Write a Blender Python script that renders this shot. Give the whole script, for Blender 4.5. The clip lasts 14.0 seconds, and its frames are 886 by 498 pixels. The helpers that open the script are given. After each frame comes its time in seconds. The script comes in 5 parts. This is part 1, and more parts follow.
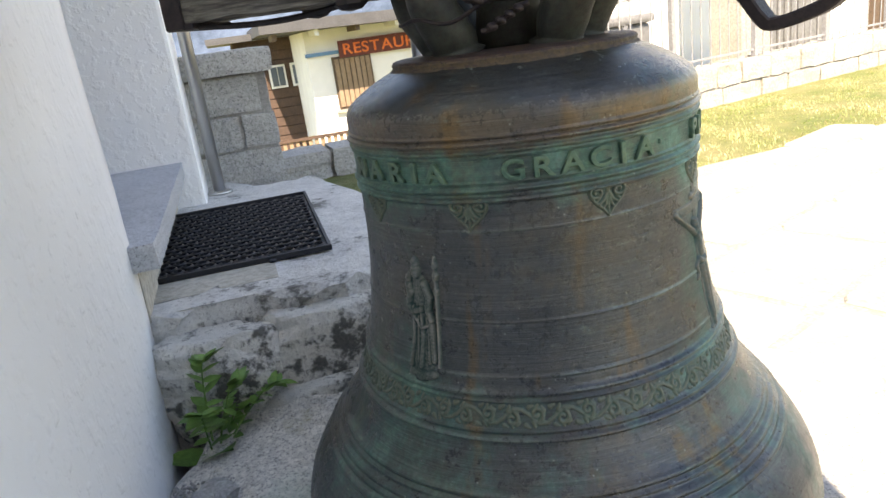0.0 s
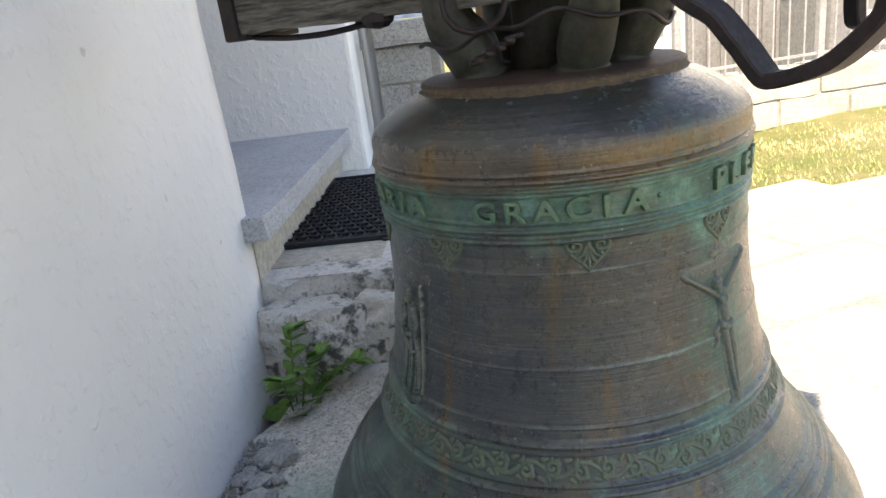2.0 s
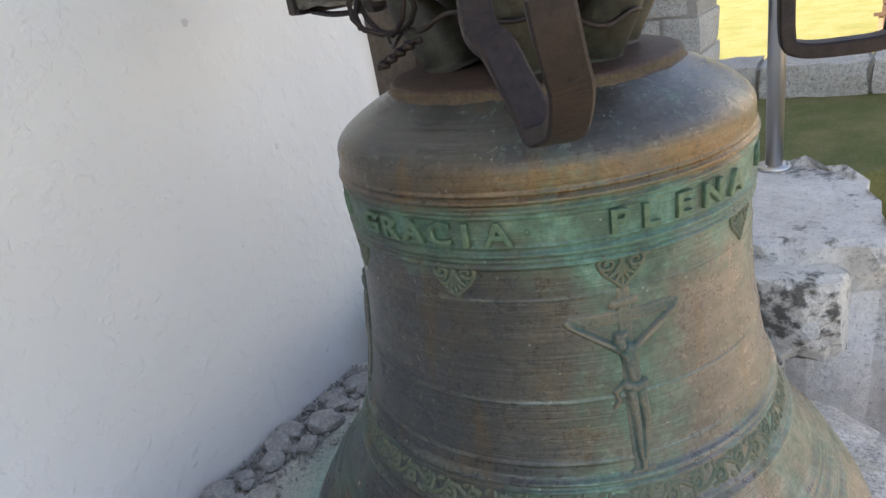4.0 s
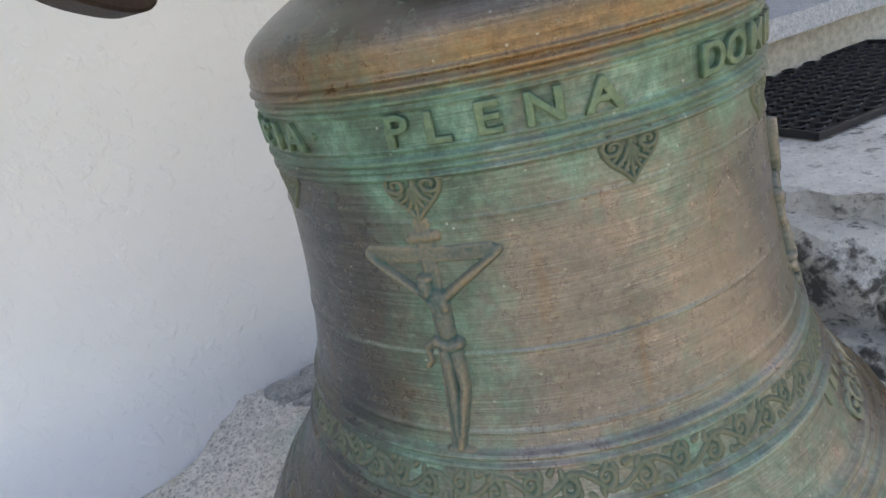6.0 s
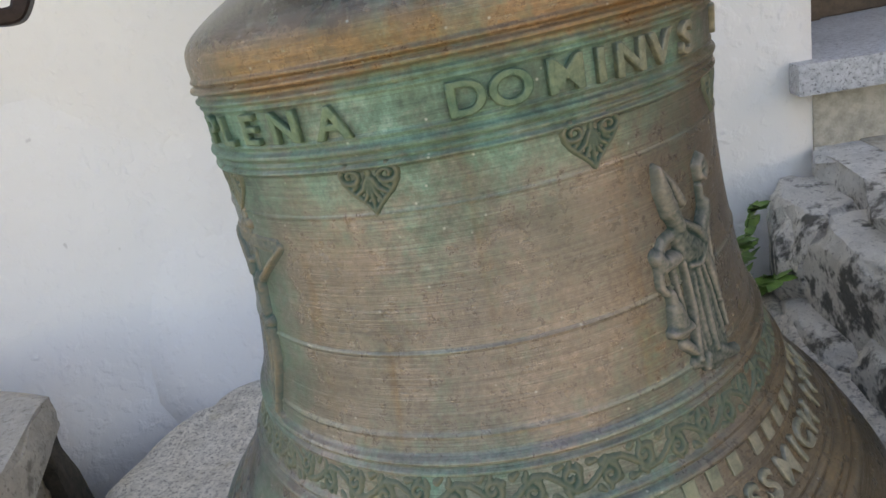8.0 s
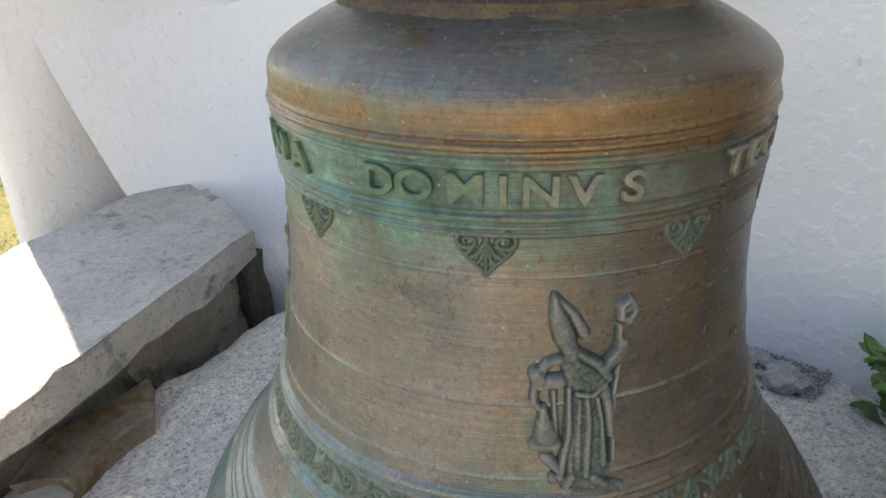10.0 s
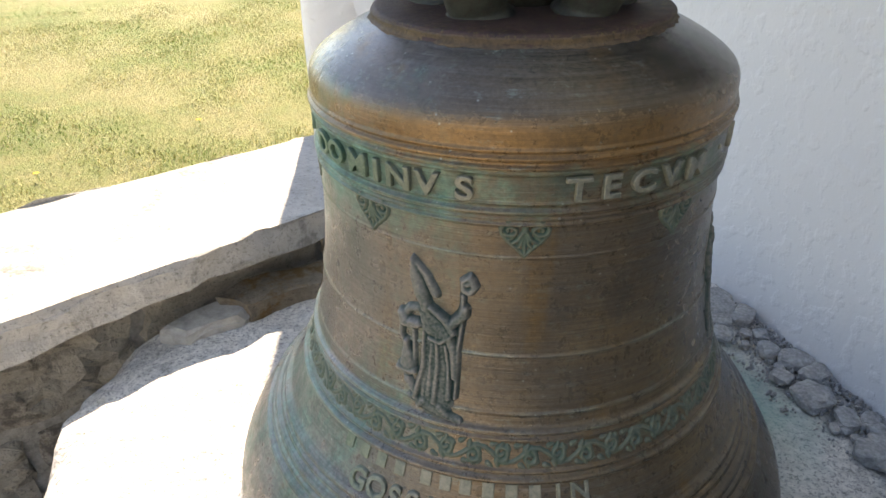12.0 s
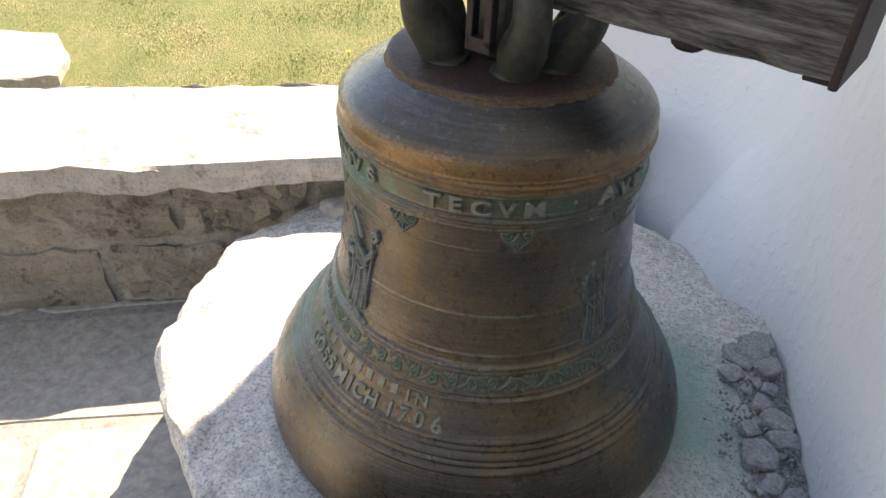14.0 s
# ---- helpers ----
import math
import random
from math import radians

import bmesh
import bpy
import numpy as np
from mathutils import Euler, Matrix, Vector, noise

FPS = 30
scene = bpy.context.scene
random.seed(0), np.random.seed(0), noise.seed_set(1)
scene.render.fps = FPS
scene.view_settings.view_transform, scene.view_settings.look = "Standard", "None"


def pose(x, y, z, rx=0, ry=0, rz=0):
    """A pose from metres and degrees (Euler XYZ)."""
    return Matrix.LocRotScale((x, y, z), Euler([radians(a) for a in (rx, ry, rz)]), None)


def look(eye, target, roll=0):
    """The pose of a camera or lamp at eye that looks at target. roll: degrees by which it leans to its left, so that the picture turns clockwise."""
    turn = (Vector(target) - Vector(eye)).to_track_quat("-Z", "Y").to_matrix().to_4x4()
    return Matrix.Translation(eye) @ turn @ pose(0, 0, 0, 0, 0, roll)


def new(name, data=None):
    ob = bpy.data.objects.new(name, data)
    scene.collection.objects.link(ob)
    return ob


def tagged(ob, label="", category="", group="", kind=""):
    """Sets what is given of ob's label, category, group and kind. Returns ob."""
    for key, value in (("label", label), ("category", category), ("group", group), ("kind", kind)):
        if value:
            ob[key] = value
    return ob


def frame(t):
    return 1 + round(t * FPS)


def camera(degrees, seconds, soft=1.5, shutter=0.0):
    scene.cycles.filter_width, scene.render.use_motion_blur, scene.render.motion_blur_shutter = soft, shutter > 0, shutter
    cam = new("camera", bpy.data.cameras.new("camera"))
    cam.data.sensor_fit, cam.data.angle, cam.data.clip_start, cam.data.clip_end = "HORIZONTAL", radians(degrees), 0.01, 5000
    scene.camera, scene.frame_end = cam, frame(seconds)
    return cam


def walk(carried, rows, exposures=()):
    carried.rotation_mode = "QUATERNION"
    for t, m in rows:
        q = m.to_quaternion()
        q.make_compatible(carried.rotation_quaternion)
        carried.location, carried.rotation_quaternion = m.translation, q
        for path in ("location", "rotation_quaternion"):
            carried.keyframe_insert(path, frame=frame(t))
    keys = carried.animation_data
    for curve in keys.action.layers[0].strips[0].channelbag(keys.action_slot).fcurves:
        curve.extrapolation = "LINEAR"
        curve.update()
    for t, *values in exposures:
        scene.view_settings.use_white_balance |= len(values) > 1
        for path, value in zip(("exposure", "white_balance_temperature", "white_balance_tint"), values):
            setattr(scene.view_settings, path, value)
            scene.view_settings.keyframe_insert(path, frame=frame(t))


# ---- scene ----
cam = camera(64.24, 14.0)
ROWS = [
    (0.0, -0.3229, -0.7839, 0.8837, 72.38, 7.5, -17.29),
    (0.5, -0.2913, -0.8035, 0.8968, 72.02, 7.69, -14.85),
    (1.0, -0.2461, -0.8068, 0.9103, 71.62, 7.64, -10.83),
    (1.5, -0.1632, -0.8007, 0.914, 71.38, 7.65, -4.96),
    (2.0, -0.0804, -0.782, 0.9257, 70.94, 7.12, 1.86),
    (2.2, -0.0353, -0.7634, 0.9338, 70.48, 7.24, 4.9),
    (4.3, 0.3295, -0.6001, 0.9472, 67.87, 8.8, 35.08),
    (4.5, 0.3518, -0.5619, 0.9313, 67.92, 8.98, 38.74),
    (5.0, 0.3841, -0.4426, 0.9111, 67.01, 10.12, 47.94),
    (5.5, 0.4471, -0.3731, 0.8839, 67.18, 10.9, 55.23),
    (6.0, 0.5214, -0.3041, 0.8324, 68.26, 12.15, 62.74),
    (6.5, 0.6028, -0.2135, 0.8145, 68.44, 13.5, 70.56),
    (7.0, 0.6568, -0.1154, 0.8255, 69.05, 14.09, 79.47),
    (7.5, 0.6297, -0.034, 0.8103, 69.53, 14.01, 87.44),
    (8.0, 0.5917, 0.0753, 0.8048, 70.04, 11.59, 96.8),
    (8.5, 0.5723, 0.1651, 0.831, 69.39, 7.44, 105.65),
    (8.7, 0.5953, 0.1975, 0.8484, 68.82, 6.32, 108.41),
    (10.8, 0.3853, 0.459, 0.9166, 62.84, 0.86, 143.86),
    (11.0, 0.36, 0.5091, 0.9248, 62.64, 1.16, 147.52),
    (11.5, 0.3282, 0.6021, 0.9388, 61.9, 2.02, 154.68),
    (12.0, 0.2859, 0.6238, 0.9723, 60.56, 0.75, 161.29),
    (12.5, 0.2153, 0.682, 1.0422, 59.04, -0.29, 168.19),
    (13.0, 0.0787, 0.7458, 1.103, 57.38, -0.07, 176.93),
    (13.5, -0.0353, 0.7943, 1.1325, 55.94, -0.52, -174.54),
    (14.0, -0.104, 0.8327, 1.1656, 53.36, -2.06, -167.23),
]
walk(cam, [(t, pose(*p)) for t, *p in ROWS], [(0.0, 1.85, 8300, 15), (4.5, 1.79, 8700, 17), (7.0, 1.87, 9200, 17), (8.0, 1.77, 9400, 17), (8.6, 1.81, 9400, 17), (11.0, 1.86, 8000, 14), (12.5, 1.75, 8300, 15), (13.0, 1.69, 8300, 16), (14.0, 1.73, 8300, 17)])

# ---- light ----
SUN_EL, SUN_AZ = radians(50), math.atan2(-0.966, -0.258)
to_sun = Vector((math.cos(SUN_AZ) * math.cos(SUN_EL), math.sin(SUN_AZ) * math.cos(SUN_EL), math.sin(SUN_EL)))
world = bpy.data.worlds.new("sky")
scene.world = world
world.use_nodes = True
wn = world.node_tree
sky = wn.nodes.new("ShaderNodeTexSky")
sky.sky_type, sky.sun_disc, sky.sun_elevation = "NISHITA", False, SUN_EL
sky.sun_rotation = math.pi / 2 - SUN_AZ
sky.altitude = 1400
wn.links.new(sky.outputs[0], wn.nodes["Background"].inputs[0])
wn.nodes["Background"].inputs[1].default_value = 0.15
lamp = bpy.data.lights.new("sun", "SUN")
lamp.energy, lamp.angle, lamp.color = 4.5, radians(0.53), (1.0, 0.95, 0.87)
sun = new("sun", lamp)
sun.matrix_world = look(to_sun * 20, (0, 0, 0))


# ---- materials ----
def node(nt, kind, **inputs):
    n = nt.nodes.new(kind)
    for k, v in inputs.items():
        n.inputs[k.replace("_", " ")].default_value = v
    return n


def noise_of(nt, scale, detail=6, rough=0.6, stretch=None, coord="Object"):
    tc = nt.nodes.new("ShaderNodeTexCoord")
    out = tc.outputs[coord]
    if stretch:
        mp = nt.nodes.new("ShaderNodeMapping")
        mp.inputs["Scale"].default_value = stretch
        nt.links.new(out, mp.inputs[0])
        out = mp.outputs[0]
    n = node(nt, "ShaderNodeTexNoise", Scale=scale, Detail=detail, Roughness=rough)
    nt.links.new(out, n.inputs["Vector"])
    return n.outputs[0]


def ramp(nt, fac, stops):
    r = nt.nodes.new("ShaderNodeValToRGB")
    while len(r.color_ramp.elements) < len(stops):
        r.color_ramp.elements.new(0.5)
    for e, (p, c) in zip(r.color_ramp.elements, stops):
        e.position = p
        e.color = (*c, 1) if len(c) == 3 else (c[0], c[0], c[0], 1)
    nt.links.new(fac, r.inputs[0])
    return r.outputs[0]


def mix(nt, fac, a, b, mode="MIX"):
    m = nt.nodes.new("ShaderNodeMix")
    m.data_type, m.blend_type = "RGBA", mode
    for sock, v in ((m.inputs[0], fac), (m.inputs[6], a), (m.inputs[7], b)):
        if hasattr(v, "is_output"):
            nt.links.new(v, sock)
        elif isinstance(v, (int, float)):
            sock.default_value = v
        else:
            sock.default_value = (*v, 1)
    return m.outputs[2]


def calc(nt, op, a, b=0.0):
    m = nt.nodes.new("ShaderNodeMath")
    m.operation = op
    for sock, v in ((m.inputs[0], a), (m.inputs[1], b)):
        if hasattr(v, "is_output"):
            nt.links.new(v, sock)
        else:
            sock.default_value = v
    return m.outputs[0]


def material(name, color=None, rough=0.6, metal=0.0, build=None):
    """A principled material; build(nt, bsdf) may return (colour, roughness, height, height_distance)."""
    m = bpy.data.materials.new(name)
    m.use_nodes = True
    nt = m.node_tree
    b = nt.nodes["Principled BSDF"]
    b.inputs["Roughness"].default_value = rough
    b.inputs["Metallic"].default_value = metal
    if color:
        b.inputs["Base Color"].default_value = (*color, 1)
    if build:
        col, rg, height, dist = build(nt, b)
        if col is not None:
            nt.links.new(col, b.inputs["Base Color"])
        if rg is not None:
            nt.links.new(rg, b.inputs["Roughness"])
        if height is not None:
            bp = node(nt, "ShaderNodeBump", Strength=1.0, Distance=dist)
            nt.links.new(height, bp.inputs["Height"])
            nt.links.new(bp.outputs[0], b.inputs["Normal"])
    return m


def spread(light, dark, scale, fine, bump=0.002, spot=None):
    """Builder of a mottled mineral surface: two scales of tone, optional dark specks, and fine relief."""
    def build(nt, b):
        big = noise_of(nt, scale, 5)
        small = noise_of(nt, fine, 8, 0.7)
        col = ramp(nt, big, [(0.35, dark), (0.65, light)])
        col = mix(nt, 0.55, col, ramp(nt, small, [(0.35, tuple(c * 0.55 for c in dark)), (0.6, light)]))
        if spot:
            s = noise_of(nt, fine * 2.2, 3, 0.8)
            col = mix(nt, ramp(nt, s, [(0.56, (0,)), (0.64, (1,))]), col, spot)
        h = calc(nt, "ADD", calc(nt, "MULTIPLY", big, 0.6), calc(nt, "MULTIPLY", small, 0.5))
        return col, None, h, bump
    return build


def patina(green=0.5, lift=0.0):
    """Cast bronze: grey-brown metal, a dusty sandy face, ochre runs, verdigris round the inscription and the frieze."""
    def build(nt, b):
        tc = nt.nodes.new("ShaderNodeTexCoord")
        sep = nt.nodes.new("ShaderNodeSeparateXYZ")
        nt.links.new(tc.outputs["Object"], sep.inputs[0])
        x, y, z = sep.outputs
        base = noise_of(nt, 9, 6, 0.65)
        run = noise_of(nt, 13, 5, 0.6, (1.7, 1.7, 0.13))
        turn = noise_of(nt, 26, 5, 0.75, (0.22, 0.22, 14))
        spots = noise_of(nt, 75, 8, 0.75)
        cloud = noise_of(nt, 5, 5, 0.6)

        def face(az, lo, hi):
            d = calc(nt, "ADD", calc(nt, "MULTIPLY", x, math.cos(radians(az)) * 5), calc(nt, "MULTIPLY", y, math.sin(radians(az)) * 5))
            return ramp(nt, calc(nt, "ADD", d, calc(nt, "MULTIPLY", calc(nt, "SUBTRACT", cloud, 0.5), 0.7)), [(lo, (0,)), (hi, (1,))])

        col = ramp(nt, base, [(0.3, (0.032, 0.039, 0.045)), (0.5, (0.060, 0.063, 0.064)), (0.7, (0.095, 0.078, 0.056))])
        col = mix(nt, calc(nt, "MULTIPLY", face(8, 0.35, 0.95), 0.85), col, ramp(nt, base, [(0.3, (0.135, 0.138, 0.122)), (0.7, (0.262, 0.214, 0.186))]))
        col = mix(nt, calc(nt, "MULTIPLY", face(88, 0.45, 1.0), 0.75), col, ramp(nt, base, [(0.3, (0.085, 0.060, 0.036)), (0.7, (0.195, 0.125, 0.055))]))
        col = mix(nt, ramp(nt, run, [(0.57, (0,)), (0.70, (0.75,))]), col, (0.155, 0.088, 0.028))
        col = mix(nt, ramp(nt, turn, [(0.47, (0,)), (0.70, (0.38,))]), col, (0.17, 0.165, 0.145))
        # ochre under the shoulder edge, then verdigris by height
        h01 = calc(nt, "DIVIDE", calc(nt, "SUBTRACT", z, 0.27), 0.6)
        ochre = ramp(nt, h01, [(0.805, (0,)), (0.84, (0.95,)), (0.875, (0.85,)), (0.90, (0,))])
        ochre = calc(nt, "MULTIPLY", ochre, calc(nt, "SUBTRACT", 0.9, calc(nt, "MULTIPLY", face(-112, 0.3, 0.9), 0.55)))
        col = mix(nt, calc(nt, "MULTIPLY", ochre, ramp(nt, noise_of(nt, 6, 4, 0.6), [(0.30, (0.3,)), (0.55, (1,))])), col, (0.215, 0.118, 0.042))
        zone = ramp(nt, h01, [(0.0, (0.44,)), (0.34, (0.52,)), (0.40, (0.66,)), (0.45, (0.44,)), (0.50, (0.34,)), (0.64, (0.34,)), (0.70, (0.54,)), (0.775, (0.82,)), (0.82, (0.86,)), (0.845, (0.40,)), (0.9, (0.40,)), (1.0, (0.48,))])
        g = calc(nt, "ADD", zone, calc(nt, "MULTIPLY", calc(nt, "SUBTRACT", noise_of(nt, 7, 7, 0.72, (1, 1, 0.8)), 0.5), 1.8))
        g = calc(nt, "ADD", g, calc(nt, "MULTIPLY", calc(nt, "SUBTRACT", spots, 0.5), 0.9))
        g = calc(nt, "SUBTRACT", g, calc(nt, "MULTIPLY", face(108, 0.25, 0.9), 0.34))
        g = calc(nt, "ADD", g, calc(nt, "MULTIPLY", face(-12, 0.4, 0.95), 0.10))
        g = calc(nt, "SUBTRACT", g, calc(nt, "MULTIPLY", calc(nt, "MULTIPLY", face(-112, 0.35, 0.9), ramp(nt, h01, [(0.42, (0,)), (0.47, (1,)), (0.70, (1,)), (0.76, (0.2,))])), 0.26))
        for az, zc, rad in ((47.5, 0.602, 0.062), (-50.2, 0.635, 0.075), (-148.5, 0.590, 0.055), (139.5, 0.59, 0.05)):
            dx = calc(nt, "SUBTRACT", x, 0.203 * math.cos(radians(az)))
            dy = calc(nt, "SUBTRACT", y, 0.203 * math.sin(radians(az)))
            dz = calc(nt, "MULTIPLY", calc(nt, "SUBTRACT", z, zc), 0.42)
            dd = calc(nt, "SQRT", calc(nt, "ADD", calc(nt, "ADD", calc(nt, "MULTIPLY", dx, dx), calc(nt, "MULTIPLY", dy, dy)), calc(nt, "MULTIPLY", dz, dz)))
            g = calc(nt, "ADD", g, calc(nt, "MULTIPLY", calc(nt, "MAXIMUM", calc(nt, "SUBTRACT", 1.0, calc(nt, "DIVIDE", dd, rad)), 0.0), 0.42))
        gcol = ramp(nt, noise_of(nt, 30, 6, 0.7), [(0.28, (0.020, 0.044, 0.034)), (0.46, (0.042, 0.122, 0.086)), (0.60, (0.085, 0.220, 0.165)), (0.72, (0.200, 0.330, 0.275))])
        gm = ramp(nt, calc(nt, "ADD", g, lift), [(0.45, (0,)), (0.95, (min(1.0, 0.8 * green / 0.5),))])
        col = mix(nt, gm, col, gcol)
        # bare dark metal on the shoulder
        bare = calc(nt, "MULTIPLY", ramp(nt, h01, [(0.88, (0,)), (0.91, (1,)), (0.95, (1,)), (0.965, (0,))]), ramp(nt, noise_of(nt, 4.5, 6, 0.65), [(0.46, (0,)), (0.60, (0.6,))]))
        col = mix(nt, bare, col, ramp(nt, turn, [(0.4, (0.034, 0.038, 0.036)), (0.7, (0.075, 0.080, 0.074))]))
        # pale turquoise crust on the thin cast lines
        for zc in (0.689, 0.596, 0.540, 0.4815, 0.5245):
            line = ramp(nt, calc(nt, "ABSOLUTE", calc(nt, "SUBTRACT", z, zc)), [(0.0004, (0.55,)), (0.0014, (0,))])
            col = mix(nt, calc(nt, "MULTIPLY", line, ramp(nt, noise_of(nt, 11, 4, 0.6), [(0.46, (0.0,)), (0.66, (1,))])), col, (0.185, 0.235, 0.205))
        # dark grime in patches and pale specks
        col = mix(nt, ramp(nt, noise_of(nt, 17, 7, 0.75), [(0.56, (0,)), (0.70, (0.5,))]), col, (0.030, 0.033, 0.033))
        col = mix(nt, 0.5, col, ramp(nt, noise_of(nt, 210, 6, 0.8), [(0.32, (0.35,)), (0.5, (0.98,)), (0.68, (1.65,))]), "MULTIPLY")
        col = mix(nt, ramp(nt, noise_of(nt, 95, 6, 0.8, (0.5, 0.5, 1.6)), [(0.58, (0,)), (0.68, (0.5,))]), col, (0.20, 0.24, 0.20))
        scratch = noise_of(nt, 60, 4, 0.7, (0.13, 0.13, 14))
        shoulder = ramp(nt, h01, [(0.885, (0,)), (0.915, (1,))])
        col = mix(nt, calc(nt, "SUBTRACT", 0.45, calc(nt, "MULTIPLY", shoulder, 0.32)), col, ramp(nt, scratch, [(0.34, (0.5,)), (0.5, (1.0,)), (0.66, (1.6,))]), "MULTIPLY")
        specks = node(nt, "ShaderNodeTexVoronoi", Scale=70.0)
        nt.links.new(tc.outputs["Object"], specks.inputs["Vector"])
        col = mix(nt, ramp(nt, specks.outputs[0], [(0.03, (0.5,)), (0.085, (0,))]), col, (0.5, 0.53, 0.48))
        rg = ramp(nt, calc(nt, "SUBTRACT", calc(nt, "ADD", calc(nt, "MULTIPLY", gm, 0.4), calc(nt, "MULTIPLY", spots, 0.4)), calc(nt, "ADD", calc(nt, "MULTIPLY", bare, 0.10), calc(nt, "MULTIPLY", shoulder, 0.12))), [(0.1, (0.22,)), (0.6, (0.58,))])
        h = calc(nt, "ADD", calc(nt, "MULTIPLY", spots, 0.5), calc(nt, "MULTIPLY", scratch, 0.45))
        nt.links.new(ramp(nt, gm, [(0, (0.55,)), (1, (0.12,))]), b.inputs["Metallic"])
        return col, rg, h, 0.0011
    return build


BRONZE = material("patinated_bronze", rough=0.45, build=patina())
def letter_build(nt, b):
    """Green letters in the verdigris, rubbed pale on the side that faces away from the rain."""
    tan, _, h, d = spread((0.27, 0.25, 0.19), (0.10, 0.12, 0.09), 22, 180, 0.0010)(nt, b)
    green, _, _, _ = spread((0.125, 0.185, 0.120), (0.035, 0.115, 0.080), 30, 180, 0.0010)(nt, b)
    tc = nt.nodes.new("ShaderNodeTexCoord")
    sep = nt.nodes.new("ShaderNodeSeparateXYZ")
    nt.links.new(tc.outputs["Object"], sep.inputs[0])
    side = calc(nt, "ADD", calc(nt, "MULTIPLY", sep.outputs[0], -1.5), calc(nt, "MULTIPLY", sep.outputs[1], 4.5))
    return mix(nt, ramp(nt, side, [(0.0, (0,)), (0.5, (1,))]), green, tan), None, h, d


LETTER = material("bronze_lettering", rough=0.5, metal=0.35, build=letter_build)
RIM_OCHRE = material("ochre_crusted_rim", rough=0.75, metal=0.1, build=spread((0.135, 0.090, 0.045), (0.045, 0.030, 0.024), 20, 140, 0.002, (0.05, 0.035, 0.022)))


def shaded_hollows(high, mid, low, lo=0.455, hi=0.55):
    """Pale on its high places; verdigris and crease shade painted into its hollows."""
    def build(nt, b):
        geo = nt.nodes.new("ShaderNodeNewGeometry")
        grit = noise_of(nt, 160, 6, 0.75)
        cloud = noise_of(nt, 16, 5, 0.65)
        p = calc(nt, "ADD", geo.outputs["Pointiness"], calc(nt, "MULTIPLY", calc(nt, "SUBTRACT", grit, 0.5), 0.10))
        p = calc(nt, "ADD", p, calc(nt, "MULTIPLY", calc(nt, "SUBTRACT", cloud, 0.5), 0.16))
        # low pointiness takes the dark green, which paints shade into creases as well
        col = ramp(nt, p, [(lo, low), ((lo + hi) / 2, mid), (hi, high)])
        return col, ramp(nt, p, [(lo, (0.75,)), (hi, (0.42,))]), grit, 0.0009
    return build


FIGURE = material("greyed_bronze_figure", rough=0.55, metal=0.3, build=shaded_hollows((0.225, 0.200, 0.175), (0.105, 0.115, 0.100), (0.012, 0.036, 0.030), 0.46, 0.56))
CROSS = material("blue_green_cross", rough=0.6, metal=0.2, build=shaded_hollows((0.195, 0.155, 0.100), (0.095, 0.105, 0.088), (0.018, 0.066, 0.062), 0.44, 0.57))
ORNAMENT = material("verdigris_ornament", rough=0.55, metal=0.3, build=shaded_hollows((0.135, 0.130, 0.090), (0.080, 0.105, 0.076), (0.026, 0.066, 0.050), 0.43, 0.585))
RUSTY = material("rusty_bronze_plate", rough=0.6, metal=0.3, build=spread((0.080, 0.040, 0.032), (0.030, 0.018, 0.017), 22, 130, 0.002, (0.12, 0.095, 0.035)))
CANON = material("verdigris_canon", rough=0.6, metal=0.3, build=spread((0.055, 0.060, 0.046), (0.022, 0.014, 0.011), 15, 110, 0.002, (0.045, 0.030, 0.022)))


def plaster_build(nt, b):
    big = noise_of(nt, 1.3, 5)
    grain = noise_of(nt, 95, 5, 0.6)
    pits = noise_of(nt, 42, 3, 0.5)
    col = ramp(nt, big, [(0.3, (0.74, 0.73, 0.72)), (0.7, (0.84, 0.83, 0.81))])
    spot = ramp(nt, noise_of(nt, 34, 2, 0.4), [(0.755, (0,)), (0.785, (0.35,))])
    col = mix(nt, spot, col, (0.3, 0.28, 0.26))
    h = calc(nt, "ADD", calc(nt, "MULTIPLY", grain, 0.35), calc(nt, "MULTIPLY", ramp(nt, pits, [(0.5, (0.0,)), (0.66, (1.0,))]), 0.65))
    return col, None, h, 0.0019


PLASTER = material("white_lime_plaster", rough=0.9, build=plaster_build)
GRANITE = material("speckled_granite", rough=0.8, build=spread((0.46, 0.45, 0.42), (0.30, 0.29, 0.27), 4, 90, 0.004, (0.08, 0.08, 0.08)))
SLATE_TOP = material("blue_grey_granite_slab", rough=0.55, build=spread((0.54, 0.56, 0.59), (0.36, 0.38, 0.41), 9, 120, 0.002, (0.1, 0.1, 0.11)))
PAVING = material("pale_paving_stone", rough=0.85, build=spread((0.43, 0.405, 0.36), (0.30, 0.285, 0.25), 2.2, 40, 0.005))
MORTAR = material("grey_mortar", rough=0.95, build=spread((0.36, 0.34, 0.31), (0.22, 0.21, 0.19), 8, 90, 0.006))
RUBBER = material("black_rubber", (0.012, 0.012, 0.015), 0.55)
STEEL = material("brushed_steel", (0.55, 0.54, 0.52), 0.35, 1.0)
IRON = material("rusty_dark_iron", rough=0.55, metal=0.5, build=spread((0.040, 0.026, 0.024), (0.012, 0.011, 0.014), 18, 140, 0.0015))
